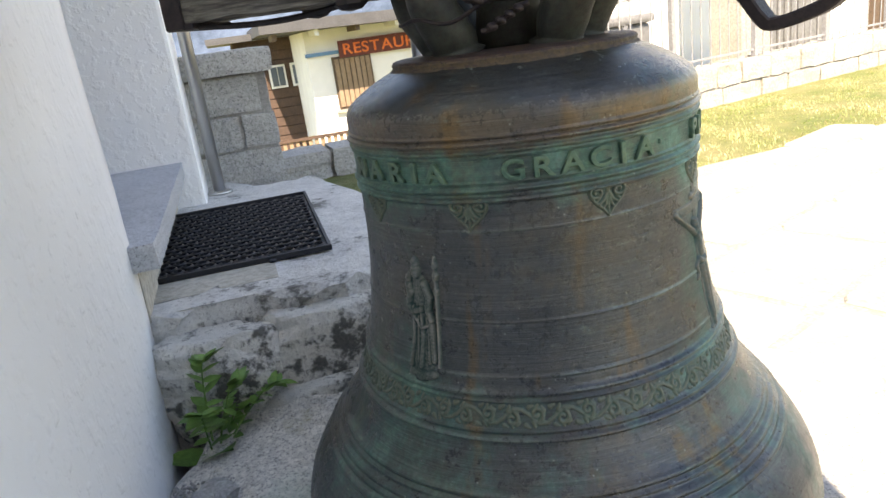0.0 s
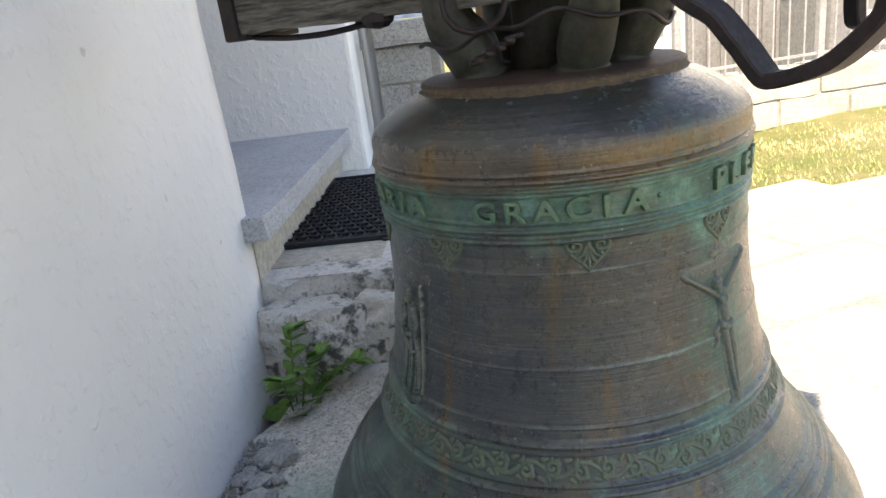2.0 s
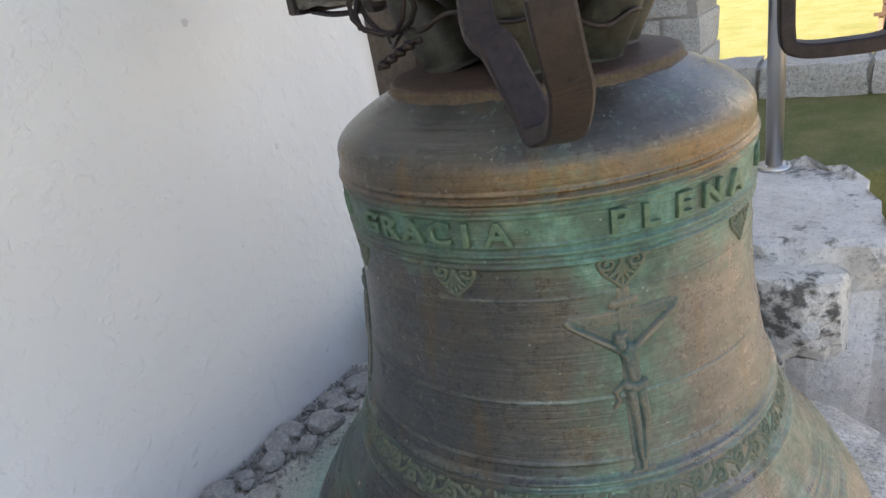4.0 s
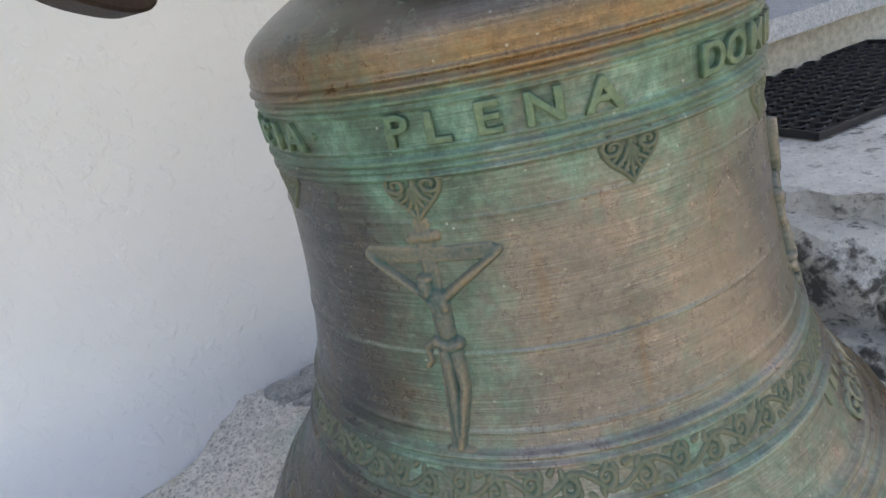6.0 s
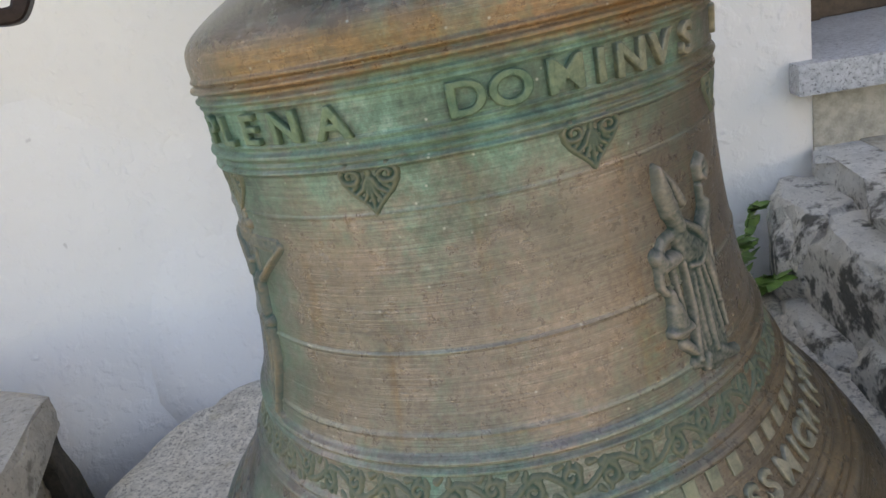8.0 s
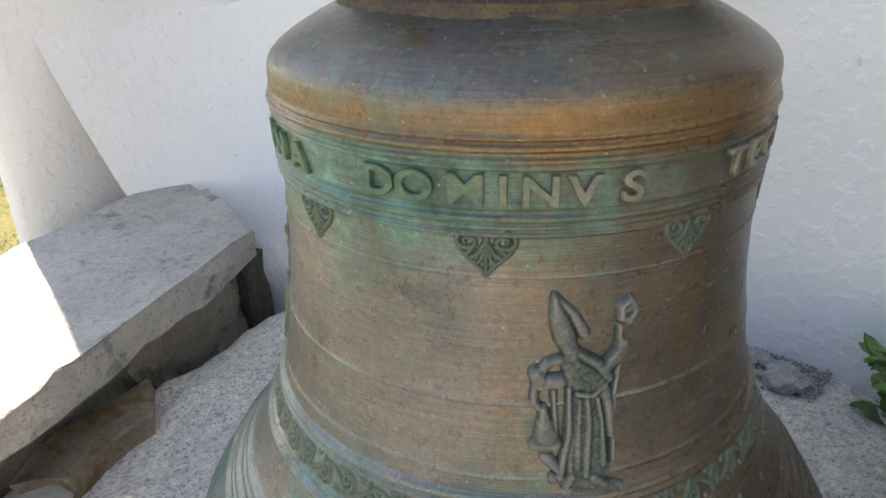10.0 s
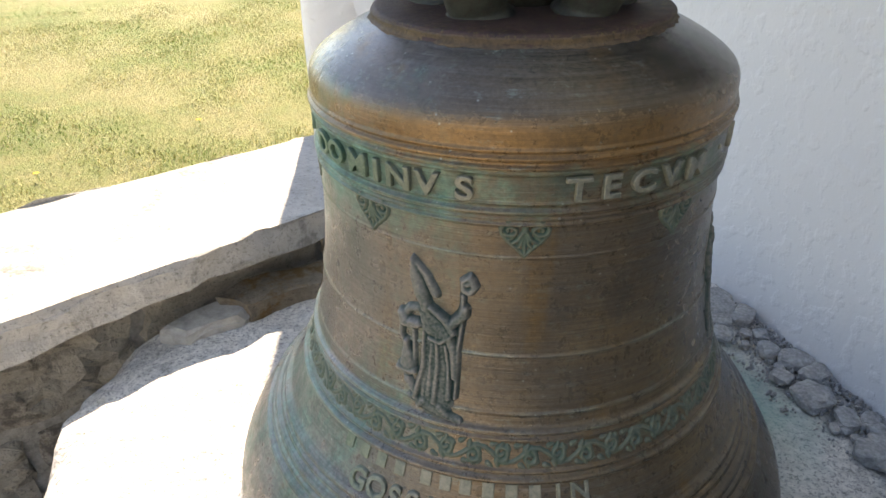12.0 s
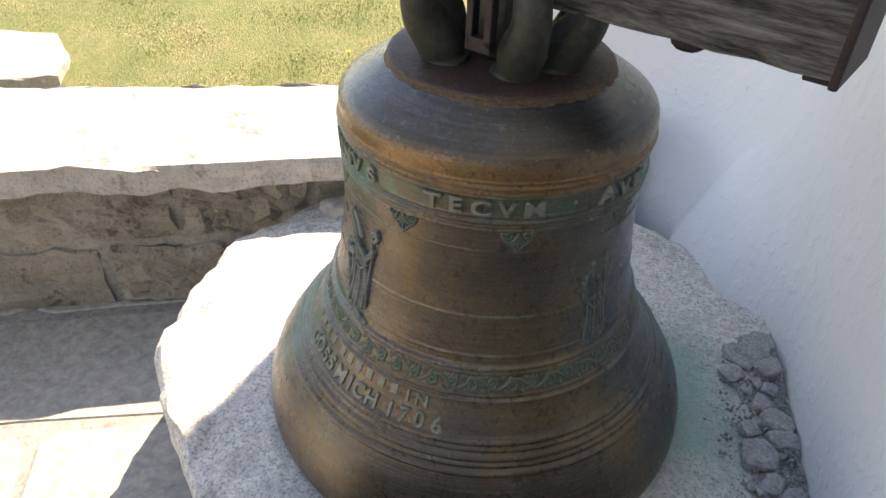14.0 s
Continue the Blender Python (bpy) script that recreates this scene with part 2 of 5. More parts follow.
WOOD_RAW = material("weathered_grey_oak", rough=0.9, build=lambda nt, b: (
    ramp(nt, noise_of(nt, 11, 8, 0.7, (0.8, 9, 9)), [(0.36, (0.02, 0.016, 0.013)), (0.48, (0.11, 0.095, 0.08)), (0.66, (0.30, 0.275, 0.235))]),
    None, noise_of(nt, 11, 8, 0.75, (0.8, 9, 9)), 0.012))


def grass_build(nt, b):
    big = noise_of(nt, 1.1, 5, 0.65)
    mid = noise_of(nt, 9, 6, 0.7)
    fine = noise_of(nt, 160, 6, 0.8)
    col = ramp(nt, big, [(0.38, (0.40, 0.34, 0.16)), (0.54, (0.24, 0.26, 0.07)), (0.70, (0.10, 0.165, 0.025))])
    col = mix(nt, 0.5, col, ramp(nt, mid, [(0.35, (0.30, 0.245, 0.12)), (0.6, (0.075, 0.12, 0.02))]))
    col = mix(nt, 0.4, col, ramp(nt, fine, [(0.35, (0.04, 0.06, 0.012)), (0.65, (0.26, 0.25, 0.10))]))
    return col, None, calc(nt, "ADD", fine, mid), 0.012


def blade_build(nt, b):
    gi = nt.nodes.new("ShaderNodeNewGeometry")
    col = ramp(nt, gi.outputs["Random Per Island"], [(0.0, (0.11, 0.20, 0.025)), (0.5, (0.20, 0.27, 0.05)), (0.8, (0.42, 0.36, 0.16)), (1.0, (0.54, 0.47, 0.25))])
    big = noise_of(nt, 1.1, 5, 0.65)
    return mix(nt, ramp(nt, big, [(0.44, (0.65,)), (0.60, (0,))]), col, (0.70, 0.60, 0.36)), None, None, 0


def rock_build(nt, b):
    col, rg, h, d = spread((0.78, 0.74, 0.67), (0.60, 0.57, 0.52), 5, 65, 0.008, (0.34, 0.325, 0.30))(nt, b)
    tc = nt.nodes.new("ShaderNodeTexCoord")
    sep = nt.nodes.new("ShaderNodeSeparateXYZ")
    nt.links.new(tc.outputs["Object"], sep.inputs[0])
    dark = noise_of(nt, 7, 7, 0.75)
    col = mix(nt, ramp(nt, dark, [(0.55, (0,)), (0.68, (0.45,))]), col, (0.15, 0.145, 0.13))
    grains = noise_of(nt, 190, 5, 0.75)
    col = mix(nt, ramp(nt, grains, [(0.53, (0,)), (0.60, (0.7,))]), col, (0.16, 0.155, 0.15))
    lichen = noise_of(nt, 11, 6, 0.7)
    col = mix(nt, ramp(nt, lichen, [(0.60, (0,)), (0.72, (0.55,))]), col, (0.30, 0.27, 0.13))
    # copper run-off under the bell's wall side
    dx = calc(nt, "ADD", sep.outputs[0], 0.34)
    dy = calc(nt, "ADD", sep.outputs[1], 0.03)
    dist = calc(nt, "SQRT", calc(nt, "ADD", calc(nt, "MULTIPLY", dx, dx), calc(nt, "MULTIPLY", calc(nt, "MULTIPLY", dy, dy), 0.35)))
    stain = ramp(nt, calc(nt, "ADD", dist, calc(nt, "MULTIPLY", calc(nt, "SUBTRACT", dark, 0.5), 0.16)), [(0.04, (0.8,)), (0.135, (0,))])
    col = mix(nt, stain, col, (0.20, 0.36, 0.31))
    return col, rg, calc(nt, "ADD", h, calc(nt, "MULTIPLY", dark, 0.8)), 0.012


def stained(light, dark, grime, amount):
    """Pale granite with grey clouds, black stains of two sizes and fine dark grains."""
    def build(nt, b):
        big, mid, fine = noise_of(nt, 6, 6, 0.65), noise_of(nt, 38, 6, 0.7), noise_of(nt, 150, 6, 0.75)
        col = ramp(nt, big, [(0.34, dark), (0.60, light)])
        col = mix(nt, 0.35, col, ramp(nt, mid, [(0.36, tuple(c * 0.6 for c in dark)), (0.58, light)]))
        col = mix(nt, ramp(nt, fine, [(0.56, (0,)), (0.63, (0.65,))]), col, tuple(c * 0.35 for c in dark))
        g = noise_of(nt, 5, 8, 0.72)
        stain = calc(nt, "ADD", g, calc(nt, "MULTIPLY", calc(nt, "SUBTRACT", mid, 0.5), 0.55))
        col = mix(nt, ramp(nt, stain, [(0.58 - amount, (0,)), (0.68 - amount, (0.9,))]), col, grime)
        h = calc(nt, "ADD", calc(nt, "ADD", calc(nt, "MULTIPLY", mid, 0.7), calc(nt, "MULTIPLY", fine, 0.25)), g)
        return col, None, h, 0.012
    return build


GRASS = material("mown_grass", rough=0.95, build=grass_build)
GRASS_BLADE = material("grass_blade", rough=0.7, build=blade_build)
ROCK = material("weathered_boulder", rough=0.9, build=rock_build)
STONE_STAINED = material("stained_granite", rough=0.88, build=stained((0.72, 0.71, 0.68), (0.56, 0.55, 0.53), (0.11, 0.105, 0.095), 0.02))
STONE_WARM = material("warm_granite_block", rough=0.9, build=stained((0.37, 0.335, 0.28), (0.25, 0.22, 0.18), (0.095, 0.080, 0.065), 0.06))
STONE_DARK = material("dark_stained_granite", rough=0.9, build=stained((0.74, 0.72, 0.67), (0.58, 0.56, 0.52), (0.06, 0.057, 0.05), 0.065))
# stone tone kept dark for the shaded void; the rusty tint is moss
MOSSY_SHADED = material("mossy_shaded_stone", rough=0.95, build=stained((0.28, 0.23, 0.17), (0.13, 0.10, 0.07), (0.14, 0.075, 0.015), 0.10))
COPING = material("pale_granite_coping", rough=0.88, build=stained((0.52, 0.50, 0.46), (0.40, 0.38, 0.35), (0.20, 0.19, 0.17), 0.03))
PEBBLE = material("grey_pebble", rough=0.85, build=spread((0.42, 0.41, 0.39), (0.22, 0.215, 0.21), 30, 160, 0.003))
EARTH = material("dark_earth", rough=1.0, build=spread((0.10, 0.085, 0.07), (0.04, 0.035, 0.03), 9, 70, 0.02))
RISER = material("cream_cement", rough=0.9, build=spread((0.52, 0.49, 0.42), (0.38, 0.35, 0.29), 5, 70, 0.003))
LEAF = material("green_leaf", rough=0.5, build=spread((0.15, 0.29, 0.06), (0.075, 0.165, 0.03), 14, 90, 0.001))
YELLOW = material("yellow_petal", (0.75, 0.52, 0.02), 0.6)
DOOR_WOOD = material("brown_wood", rough=0.7, build=spread((0.13, 0.085, 0.055), (0.06, 0.04, 0.028), 12, 60, 0.003))
CHALET = material("dark_timber", rough=0.8, build=spread((0.105, 0.062, 0.045), (0.05, 0.032, 0.025), 3, 25, 0.006))
SHUTTER = material("sunned_wood", rough=0.75, build=spread((0.34, 0.24, 0.16), (0.20, 0.13, 0.085), 6, 40, 0.004))
DARKROOF = material("dark_roof", rough=0.6, build=spread((0.085, 0.085, 0.09), (0.045, 0.045, 0.05), 3, 30, 0.004))
GREYBOX = material("dull_grey_metal", rough=0.55, build=spread((0.20, 0.20, 0.20), (0.12, 0.12, 0.125), 4, 40, 0.002))
FENCE = material("grey_painted_iron", rough=0.5, build=spread((0.30, 0.30, 0.31), (0.19, 0.19, 0.20), 9, 70, 0.001))
PAPER = material("white_paint", rough=0.7, build=spread((0.80, 0.79, 0.77), (0.70, 0.69, 0.67), 5, 60, 0.001))
PANE = material("window_glass", (0.10, 0.12, 0.15), 0.06)
BLUE_TRIM = material("blue_trim", (0.10, 0.22, 0.40), 0.6)
SIGNBACK = material("dark_red_board", rough=0.6, build=spread((0.16, 0.035, 0.025), (0.10, 0.02, 0.018), 4, 40, 0.001))
ORANGE = material("orange_sign_paint", rough=0.5, build=spread((0.85, 0.20, 0.04), (0.70, 0.13, 0.03), 5, 40, 0.001))
# rock colour with aerial haze mixed in
MOUNTAIN = material("hazed_mountain_rock", rough=1.0, build=spread((0.09, 0.125, 0.19), (0.03, 0.05, 0.085), 0.02, 0.12, 2.0))


def part(name, bm, mat, parent=None, label="", smooth=False, m=None):
    me = bpy.data.meshes.new(name)
    bm.to_mesh(me)
    bm.free()
    return hang(name, me, mat, parent, label, smooth, m)


def hang(name, me, mat, parent=None, label="", smooth=False, m=None):
    if mat and not me.materials:
        me.materials.append(mat)
    if smooth:
        me.polygons.foreach_set("use_smooth", [True] * len(me.polygons))
    ob = new(name, me)
    if m is not None:
        ob.matrix_basis = m
    if parent:
        ob.parent = parent
    if label:
        ob["label"] = label
    return ob


def empty(name, m, label, category, group="", kind=""):
    ob = new(name)
    ob.empty_display_size = 0.05
    ob.matrix_basis = m
    return tagged(ob, label, category, group, kind)


def box(bm, lo, hi, m=None, bevel=0.0):
    c = [(a + b) / 2 for a, b in zip(lo, hi)]
    s = [b - a for a, b in zip(lo, hi)]
    made = bmesh.ops.create_cube(bm, size=1, matrix=(m or Matrix()) @ Matrix.Translation(c) @ Matrix.Diagonal((*s, 1)))
    if bevel:
        edges = list({e for v in made["verts"] for e in v.link_edges})
        bmesh.ops.bevel(bm, geom=edges, offset=bevel, segments=2, affect="EDGES", profile=0.6)
    return made["verts"]


def cube_part(name, lo, hi, mat, parent=None, label="", bevel=0.004, m=None):
    bm = bmesh.new()
    box(bm, lo, hi, None, bevel)
    return part(name, bm, mat, parent, label, m=m)


def tube(bm, points, radii, sides=12, flat=None, cap=True):
    """A tube along points; flat: (width, thickness) for a flat bar."""
    pts = [Vector(p) for p in points]
    rings = []
    up = Vector((0.31, 0.17, 0.93)).normalized()
    for i, p in enumerate(pts):
        d = (pts[min(i + 1, len(pts) - 1)] - pts[max(i - 1, 0)]).normalized()
        x = d.cross(up)
        x = x.normalized() if x.length > 1e-4 else Vector((1, 0, 0))
        y = d.cross(x)
        r = radii[i] if hasattr(radii, "__len__") else radii
        ring = []
        for k in range(sides):
            a = 2 * math.pi * (k + 0.5) / sides
            ring.append(bm.verts.new(p + (x * math.cos(a) + y * math.sin(a)) * r))
        rings.append(ring)
        up = -y if y.length else up
    for a, b in zip(rings, rings[1:]):
        for k in range(sides):
            bm.faces.new((a[k], a[(k + 1) % sides], b[(k + 1) % sides], b[k]))
    if cap:
        bm.faces.new(rings[0][::-1])
        bm.faces.new(rings[-1])


def curve(points, n=6):
    """Catmull-Rom through points."""
    P = [Vector(p) for p in points]
    P = [2 * P[0] - P[1]] + P + [2 * P[-1] - P[-2]]
    out = []
    for i in range(1, len(P) - 2):
        for k in range(n):
            t = k / n
            a, b, c, d = P[i - 1:i + 3]
            out.append(0.5 * ((2 * b) + (c - a) * t + (2 * a - 5 * b + 4 * c - d) * t * t + (3 * b - a - 3 * c + d) * t ** 3))
    return out + [P[-2]]


def rough_block(lo, hi, jit, seed, cuts=3, round_=0.15, big=3.0):
    """A rough-hewn stone: a cut-up block with rounded corners and uneven faces."""
    bm = bmesh.new()
    box(bm, lo, hi)
    bmesh.ops.subdivide_edges(bm, edges=bm.edges[:], cuts=cuts, use_grid_fill=True)
    c = Vector([(a + b) / 2 for a, b in zip(lo, hi)])
    h = Vector([(b - a) / 2 for a, b in zip(lo, hi)])
    for v in bm.verts:
        q = v.co - c
        n = Vector((q.x / h.x, q.y / h.y, q.z / h.z))
        k = sum(max(0, abs(x) - 0.6) ** 2 for x in n)
        off = noise.noise_vector(v.co * big / max(h) * 0.5 + Vector((seed * 7.3, seed, 0))) * jit
        v.co = c + Vector((q.x, q.y, q.z)) * (1 - round_ * max(0, k - 0.16)) + off
    return bm


# ---- bell ----
# plain outline (height, radius) and the rings that stand proud of it (height, rise, half width)
BASE = [(0.842, 0.1385), (0.838, 0.146), (0.830, 0.1635), (0.820, 0.1805), (0.812, 0.1918), (0.807, 0.1972), (0.802, 0.1998), (0.795, 0.2010), (0.786, 0.2005), (0.774, 0.1995), (0.750, 0.1985), (0.702, 0.1974), (0.665, 0.1982),
        (0.630, 0.2005), (0.597, 0.2045), (0.570, 0.2085), (0.554, 0.2115), (0.535, 0.2160), (0.515, 0.2215), (0.497, 0.2280), (0.480, 0.2350), (0.465, 0.2420), (0.450, 0.2505), (0.435, 0.2610), (0.420, 0.2735),
        (0.402, 0.2885), (0.380, 0.3055), (0.354, 0.3205), (0.330, 0.3285), (0.308, 0.3320), (0.293, 0.3312), (0.282, 0.3265)]
RINGS = [(0.7805, 0.0020, 0.0018), (0.7745, 0.0042, 0.0026), (0.7665, 0.0030, 0.0022), (0.7620, 0.0016, 0.0014), (0.7370, 0.0014, 0.0014), (0.7300, 0.0038, 0.0028), (0.7240, 0.0020, 0.0016), (0.7195, 0.0032, 0.0020),
         (0.6890, 0.0011, 0.0009), (0.5960, 0.0012, 0.0010), (0.5400, 0.0011, 0.0010), (0.5245, 0.0042, 0.0030), (0.5165, 0.0024, 0.0018), (0.4885, 0.0024, 0.0020), (0.4815, 0.0042, 0.0032),
         (0.4345, 0.0036, 0.0034), (0.4270, 0.0018, 0.0022), (0.4195, 0.0036, 0.0034), (0.4120, 0.0018, 0.0022), (0.4045, 0.0036, 0.0036)]
_bz = np.array([b[0] for b in BASE][::-1])
_br = np.array([b[1] for b in BASE][::-1])


def plain_radius(z):
    return float(np.interp(z, _bz, _br))


def smooth_radius(z):
    return sum(plain_radius(z + d) for d in (-0.006, -0.003, 0, 0.003, 0.006)) / 5 if 0.30 < z < 0.832 else plain_radius(z)


def radius_at(z):
    r = smooth_radius(z)
    for c, h, w in RINGS:
        k = abs(z - c) / w
        if k < 1:
            r += h * math.sqrt(1 - k * k)
    return r


def on_bell(angle, z, out=0.0):
    r = smooth_radius(z) + out
    return Vector((r * math.cos(angle), r * math.sin(angle), z))


def lathe(bm, outline, n=168):
    rings = []
    for r, z in outline:
        rings.append([bm.verts.new((0, 0, z))] if r == 0 else
                     [bm.verts.new((r * math.cos(2 * math.pi * k / n), r * math.sin(2 * math.pi * k / n), z)) for k in range(n)])
    for a, b in zip(rings, rings[1:]):
        for k in range(n):
            l = (k + 1) % n
            if len(a) == 1:
                bm.faces.new((a[0], b[k], b[l]))
            elif len(b) == 1:
                bm.faces.new((a[k], b[0], a[l]))
            else:
                bm.faces.new((a[k], b[k], b[l], a[l]))


def blob(bm, c, s, m=None, seg=10, rings=7, turn=None):
    mm = Matrix.Translation(c) @ (turn or Matrix()) @ Matrix.Diagonal((*s, 1))
    return bmesh.ops.create_uvsphere(bm, u_segments=seg, v_segments=rings, radius=1, matrix=(m or Matrix()) @ mm)["verts"]


def wrap(bm, azimuth, z0, sink=0.0):
    """Lay a flat relief (x along the girth, y up, z outwards) round the bell at an azimuth in degrees."""
    a0 = radians(azimuth)
    for v in bm.verts:
        x, y, d = v.co
        z = z0 + y
        v.co = on_bell(a0 + x / smooth_radius(z), z, d - sink)


bell = empty("bell", pose(0, 0, 0), "old cast bronze church bell with green patina standing on a rock", "bell")
heights, z = [], 0.841
while z > 0.283:
    heights.append(z)
    z -= 0.0011 if any(abs(z - c) < w + 0.002 for c, h, w in RINGS) else 0.003
bm = bmesh.new()
lathe(bm, [(0.0, 0.8425), (0.1, 0.8425), (0.138, 0.8422)] + [(radius_at(z), z) for z in heights] +
      [(0.3255, 0.281), (0.317, 0.2765), (0.302, 0.2765), (0.288, 0.30), (0.22, 0.42), (0.17, 0.72), (0.0, 0.80)])
part("body", bm, BRONZE, bell, "bronze body streaked brown, ochre and verdigris", smooth=True)
# crown plate with a worn, chipped rim
bm = bmesh.new()
lathe(bm, [(0.0, 0.852), (0.06, 0.8525), (0.115, 0.8515), (0.1345, 0.8505), (0.1385, 0.849), (0.1390, 0.8465), (0.1380, 0.8435), (0.1405, 0.8410), (0.143, 0.838), (0.10, 0.838), (0.0, 0.838)], 120)
for v in bm.verts:
    r = math.hypot(v.co.x, v.co.y)
    if r > 0.13:
        v.co += noise.noise_vector(v.co * 110) * 0.0007
part("crown_plate", bm, RUSTY, bell, "rust-brown plate with a chipped rim", smooth=True)

bm = bmesh.new()
lathe(bm, [(0.133, 0.8472), (0.1392, 0.8478), (0.1397, 0.8455), (0.1387, 0.8430), (0.1408, 0.8412), (0.1440, 0.8385), (0.133, 0.8385), (0.133, 0.8472)], 200)
for v in bm.verts:
    if math.hypot(v.co.x, v.co.y) > 0.136:
        v.co += noise.noise_vector(v.co * 60) * 0.0006 + noise.noise_vector(v.co * 240) * 0.0005
part("rim", bm, RIM_OCHRE, bell, "ochre crusted edge of the crown plate", smooth=True)

# canons: six arms that rise from the plate and bulge outwards
bm = bmesh.new()
arm = [(0.078, 0, 0.850), (0.082, 0, 0.866), (0.092, 0, 0.885), (0.106, 0, 0.905), (0.112, 0, 0.930), (0.104, 0, 0.958), (0.082, 0, 0.985), (0.050, 0, 1.000), (0.02, 0, 1.003)]
path = curve(arm, 5)
tube(bm, path, [0.033 - 0.004 * k if k < 3 else 0.0235 + 0.004 * math.sin(k * 0.2) for k in range(len(path))], 16)
for v in bm.verts:
    v.co += noise.noise_vector(v.co * 35) * 0.002
canon_mesh = bpy.data.meshes.new("canon")
bm.to_mesh(canon_mesh)
bm.free()
for a in (38, 112, 154, 198, 288, 338):
    hang("canon", canon_mesh, CANON, bell, "", True, pose(0, 0, 0, 0, 0, a))
bm = bmesh.new()
tube(bm, [(0, 0, 0.85), (0, 0, 0.9), (0, 0, 1.0)], [0.042, 0.036, 0.04], 16)
part("middle_canon", bm, CANON, bell, smooth=True)


# ---- writing on the bell ----
def glyph(ch, height, depth):
    """A letter as a bmesh, x centred, y centred, z outwards, from the built-in font."""
    cu = bpy.data.curves.new("glyph", "FONT")
    cu.body, cu.align_x, cu.size = ch, "CENTER", height * 1.38
    cu.extrude, cu.bevel_depth, cu.bevel_resolution, cu.offset = depth / 2, depth * 0.18, 1, 0.004 * height
    ob = bpy.data.objects.new("glyph", cu)
    me = bpy.data.meshes.new_from_object(ob)
    bm = bmesh.new()
    bm.from_mesh(me)
    bpy.data.objects.remove(ob)
    bpy.data.meshes.remove(me)
    for v in bm.verts:
        v.co.y -= height / 2
        v.co.z += depth / 2
    bmesh.ops.subdivide_edges(bm, edges=[e for e in bm.edges if e.calc_length() > 0.004], cuts=2)
    return bm


def inscribe(letters, z0, height, depth, tilt=0.0):
    for ch, az in letters:
        bm = glyph(ch, height, depth)
        for v in bm.verts:
            x = v.co.x * 1.18 + v.co.y * tilt * random.uniform(-1, 1)
            v.co.x = x + noise.noise(v.co * 300) * 0.0003
            v.co.z += noise.noise(v.co * 180) * 0.0005
        wrap(bm, az, z0 + random.uniform(-0.0006, 0.0006), 0.0012)
        part("letter", bm, LETTER, bell, smooth=False)


inscribe([("M", -172), ("A", -161.7), ("R", -152), ("I", -144.8), ("A", -137.7),
          ("G", -115.2), ("R", -107.4), ("A", -99.3), ("C", -91.4), ("I", -84.6), ("A", -77.0),
          ("P", -50.2), ("L", -42.8), ("E", -34.0), ("N", -24.6), ("A", -14.6),
          ("D", 8.6), ("O", 15.9), ("M", 25.3), ("I", 31.9), ("N", 38.3), ("V", 45.8), ("S", 54.6),
          ("T", 79.5), ("E", 87.0), ("C", 95.2), ("V", 103.2), ("M", 112.0),
          ("A", 138.8), ("V", 147.0), ("E", 155.0)], 0.7495, 0.0195, 0.0046)
inscribe([("G", 32.5), ("O", 37.5), ("S", 42.3), ("S", 46.4), ("M", 52.2), ("I", 57.0), ("C", 61.0), ("H", 66.3), ("1", 73.0), ("7", 77.6), ("0", 82.6), ("6", 88.0)], 0.4485, 0.0175, 0.0038)
inscribe([("I", 77.5), ("N", 82.2)], 0.4715, 0.0150, 0.0034)
for a in (27, 32, 37, 42, 48.5, 53, 57.5, 62.5, 67.5, 72.5):
    bm = bmesh.new()
    box(bm, (-0.0055, -0.0065, 0), (0.0055, 0.0065, 0.0024), None, 0.001)
    wrap(bm, a, 0.4715, 0.0008)
    part("raised_bar", bm, LETTER, bell)
for a in (-70.4, 126, 122 + 40):
    bm = bmesh.new()
    blob(bm, (0, 0, 0), (0.0026, 0.0026, 0.002))
    wrap(bm, a, 0.7495)
    part("stop", bm, LETTER, bell, smooth=True)


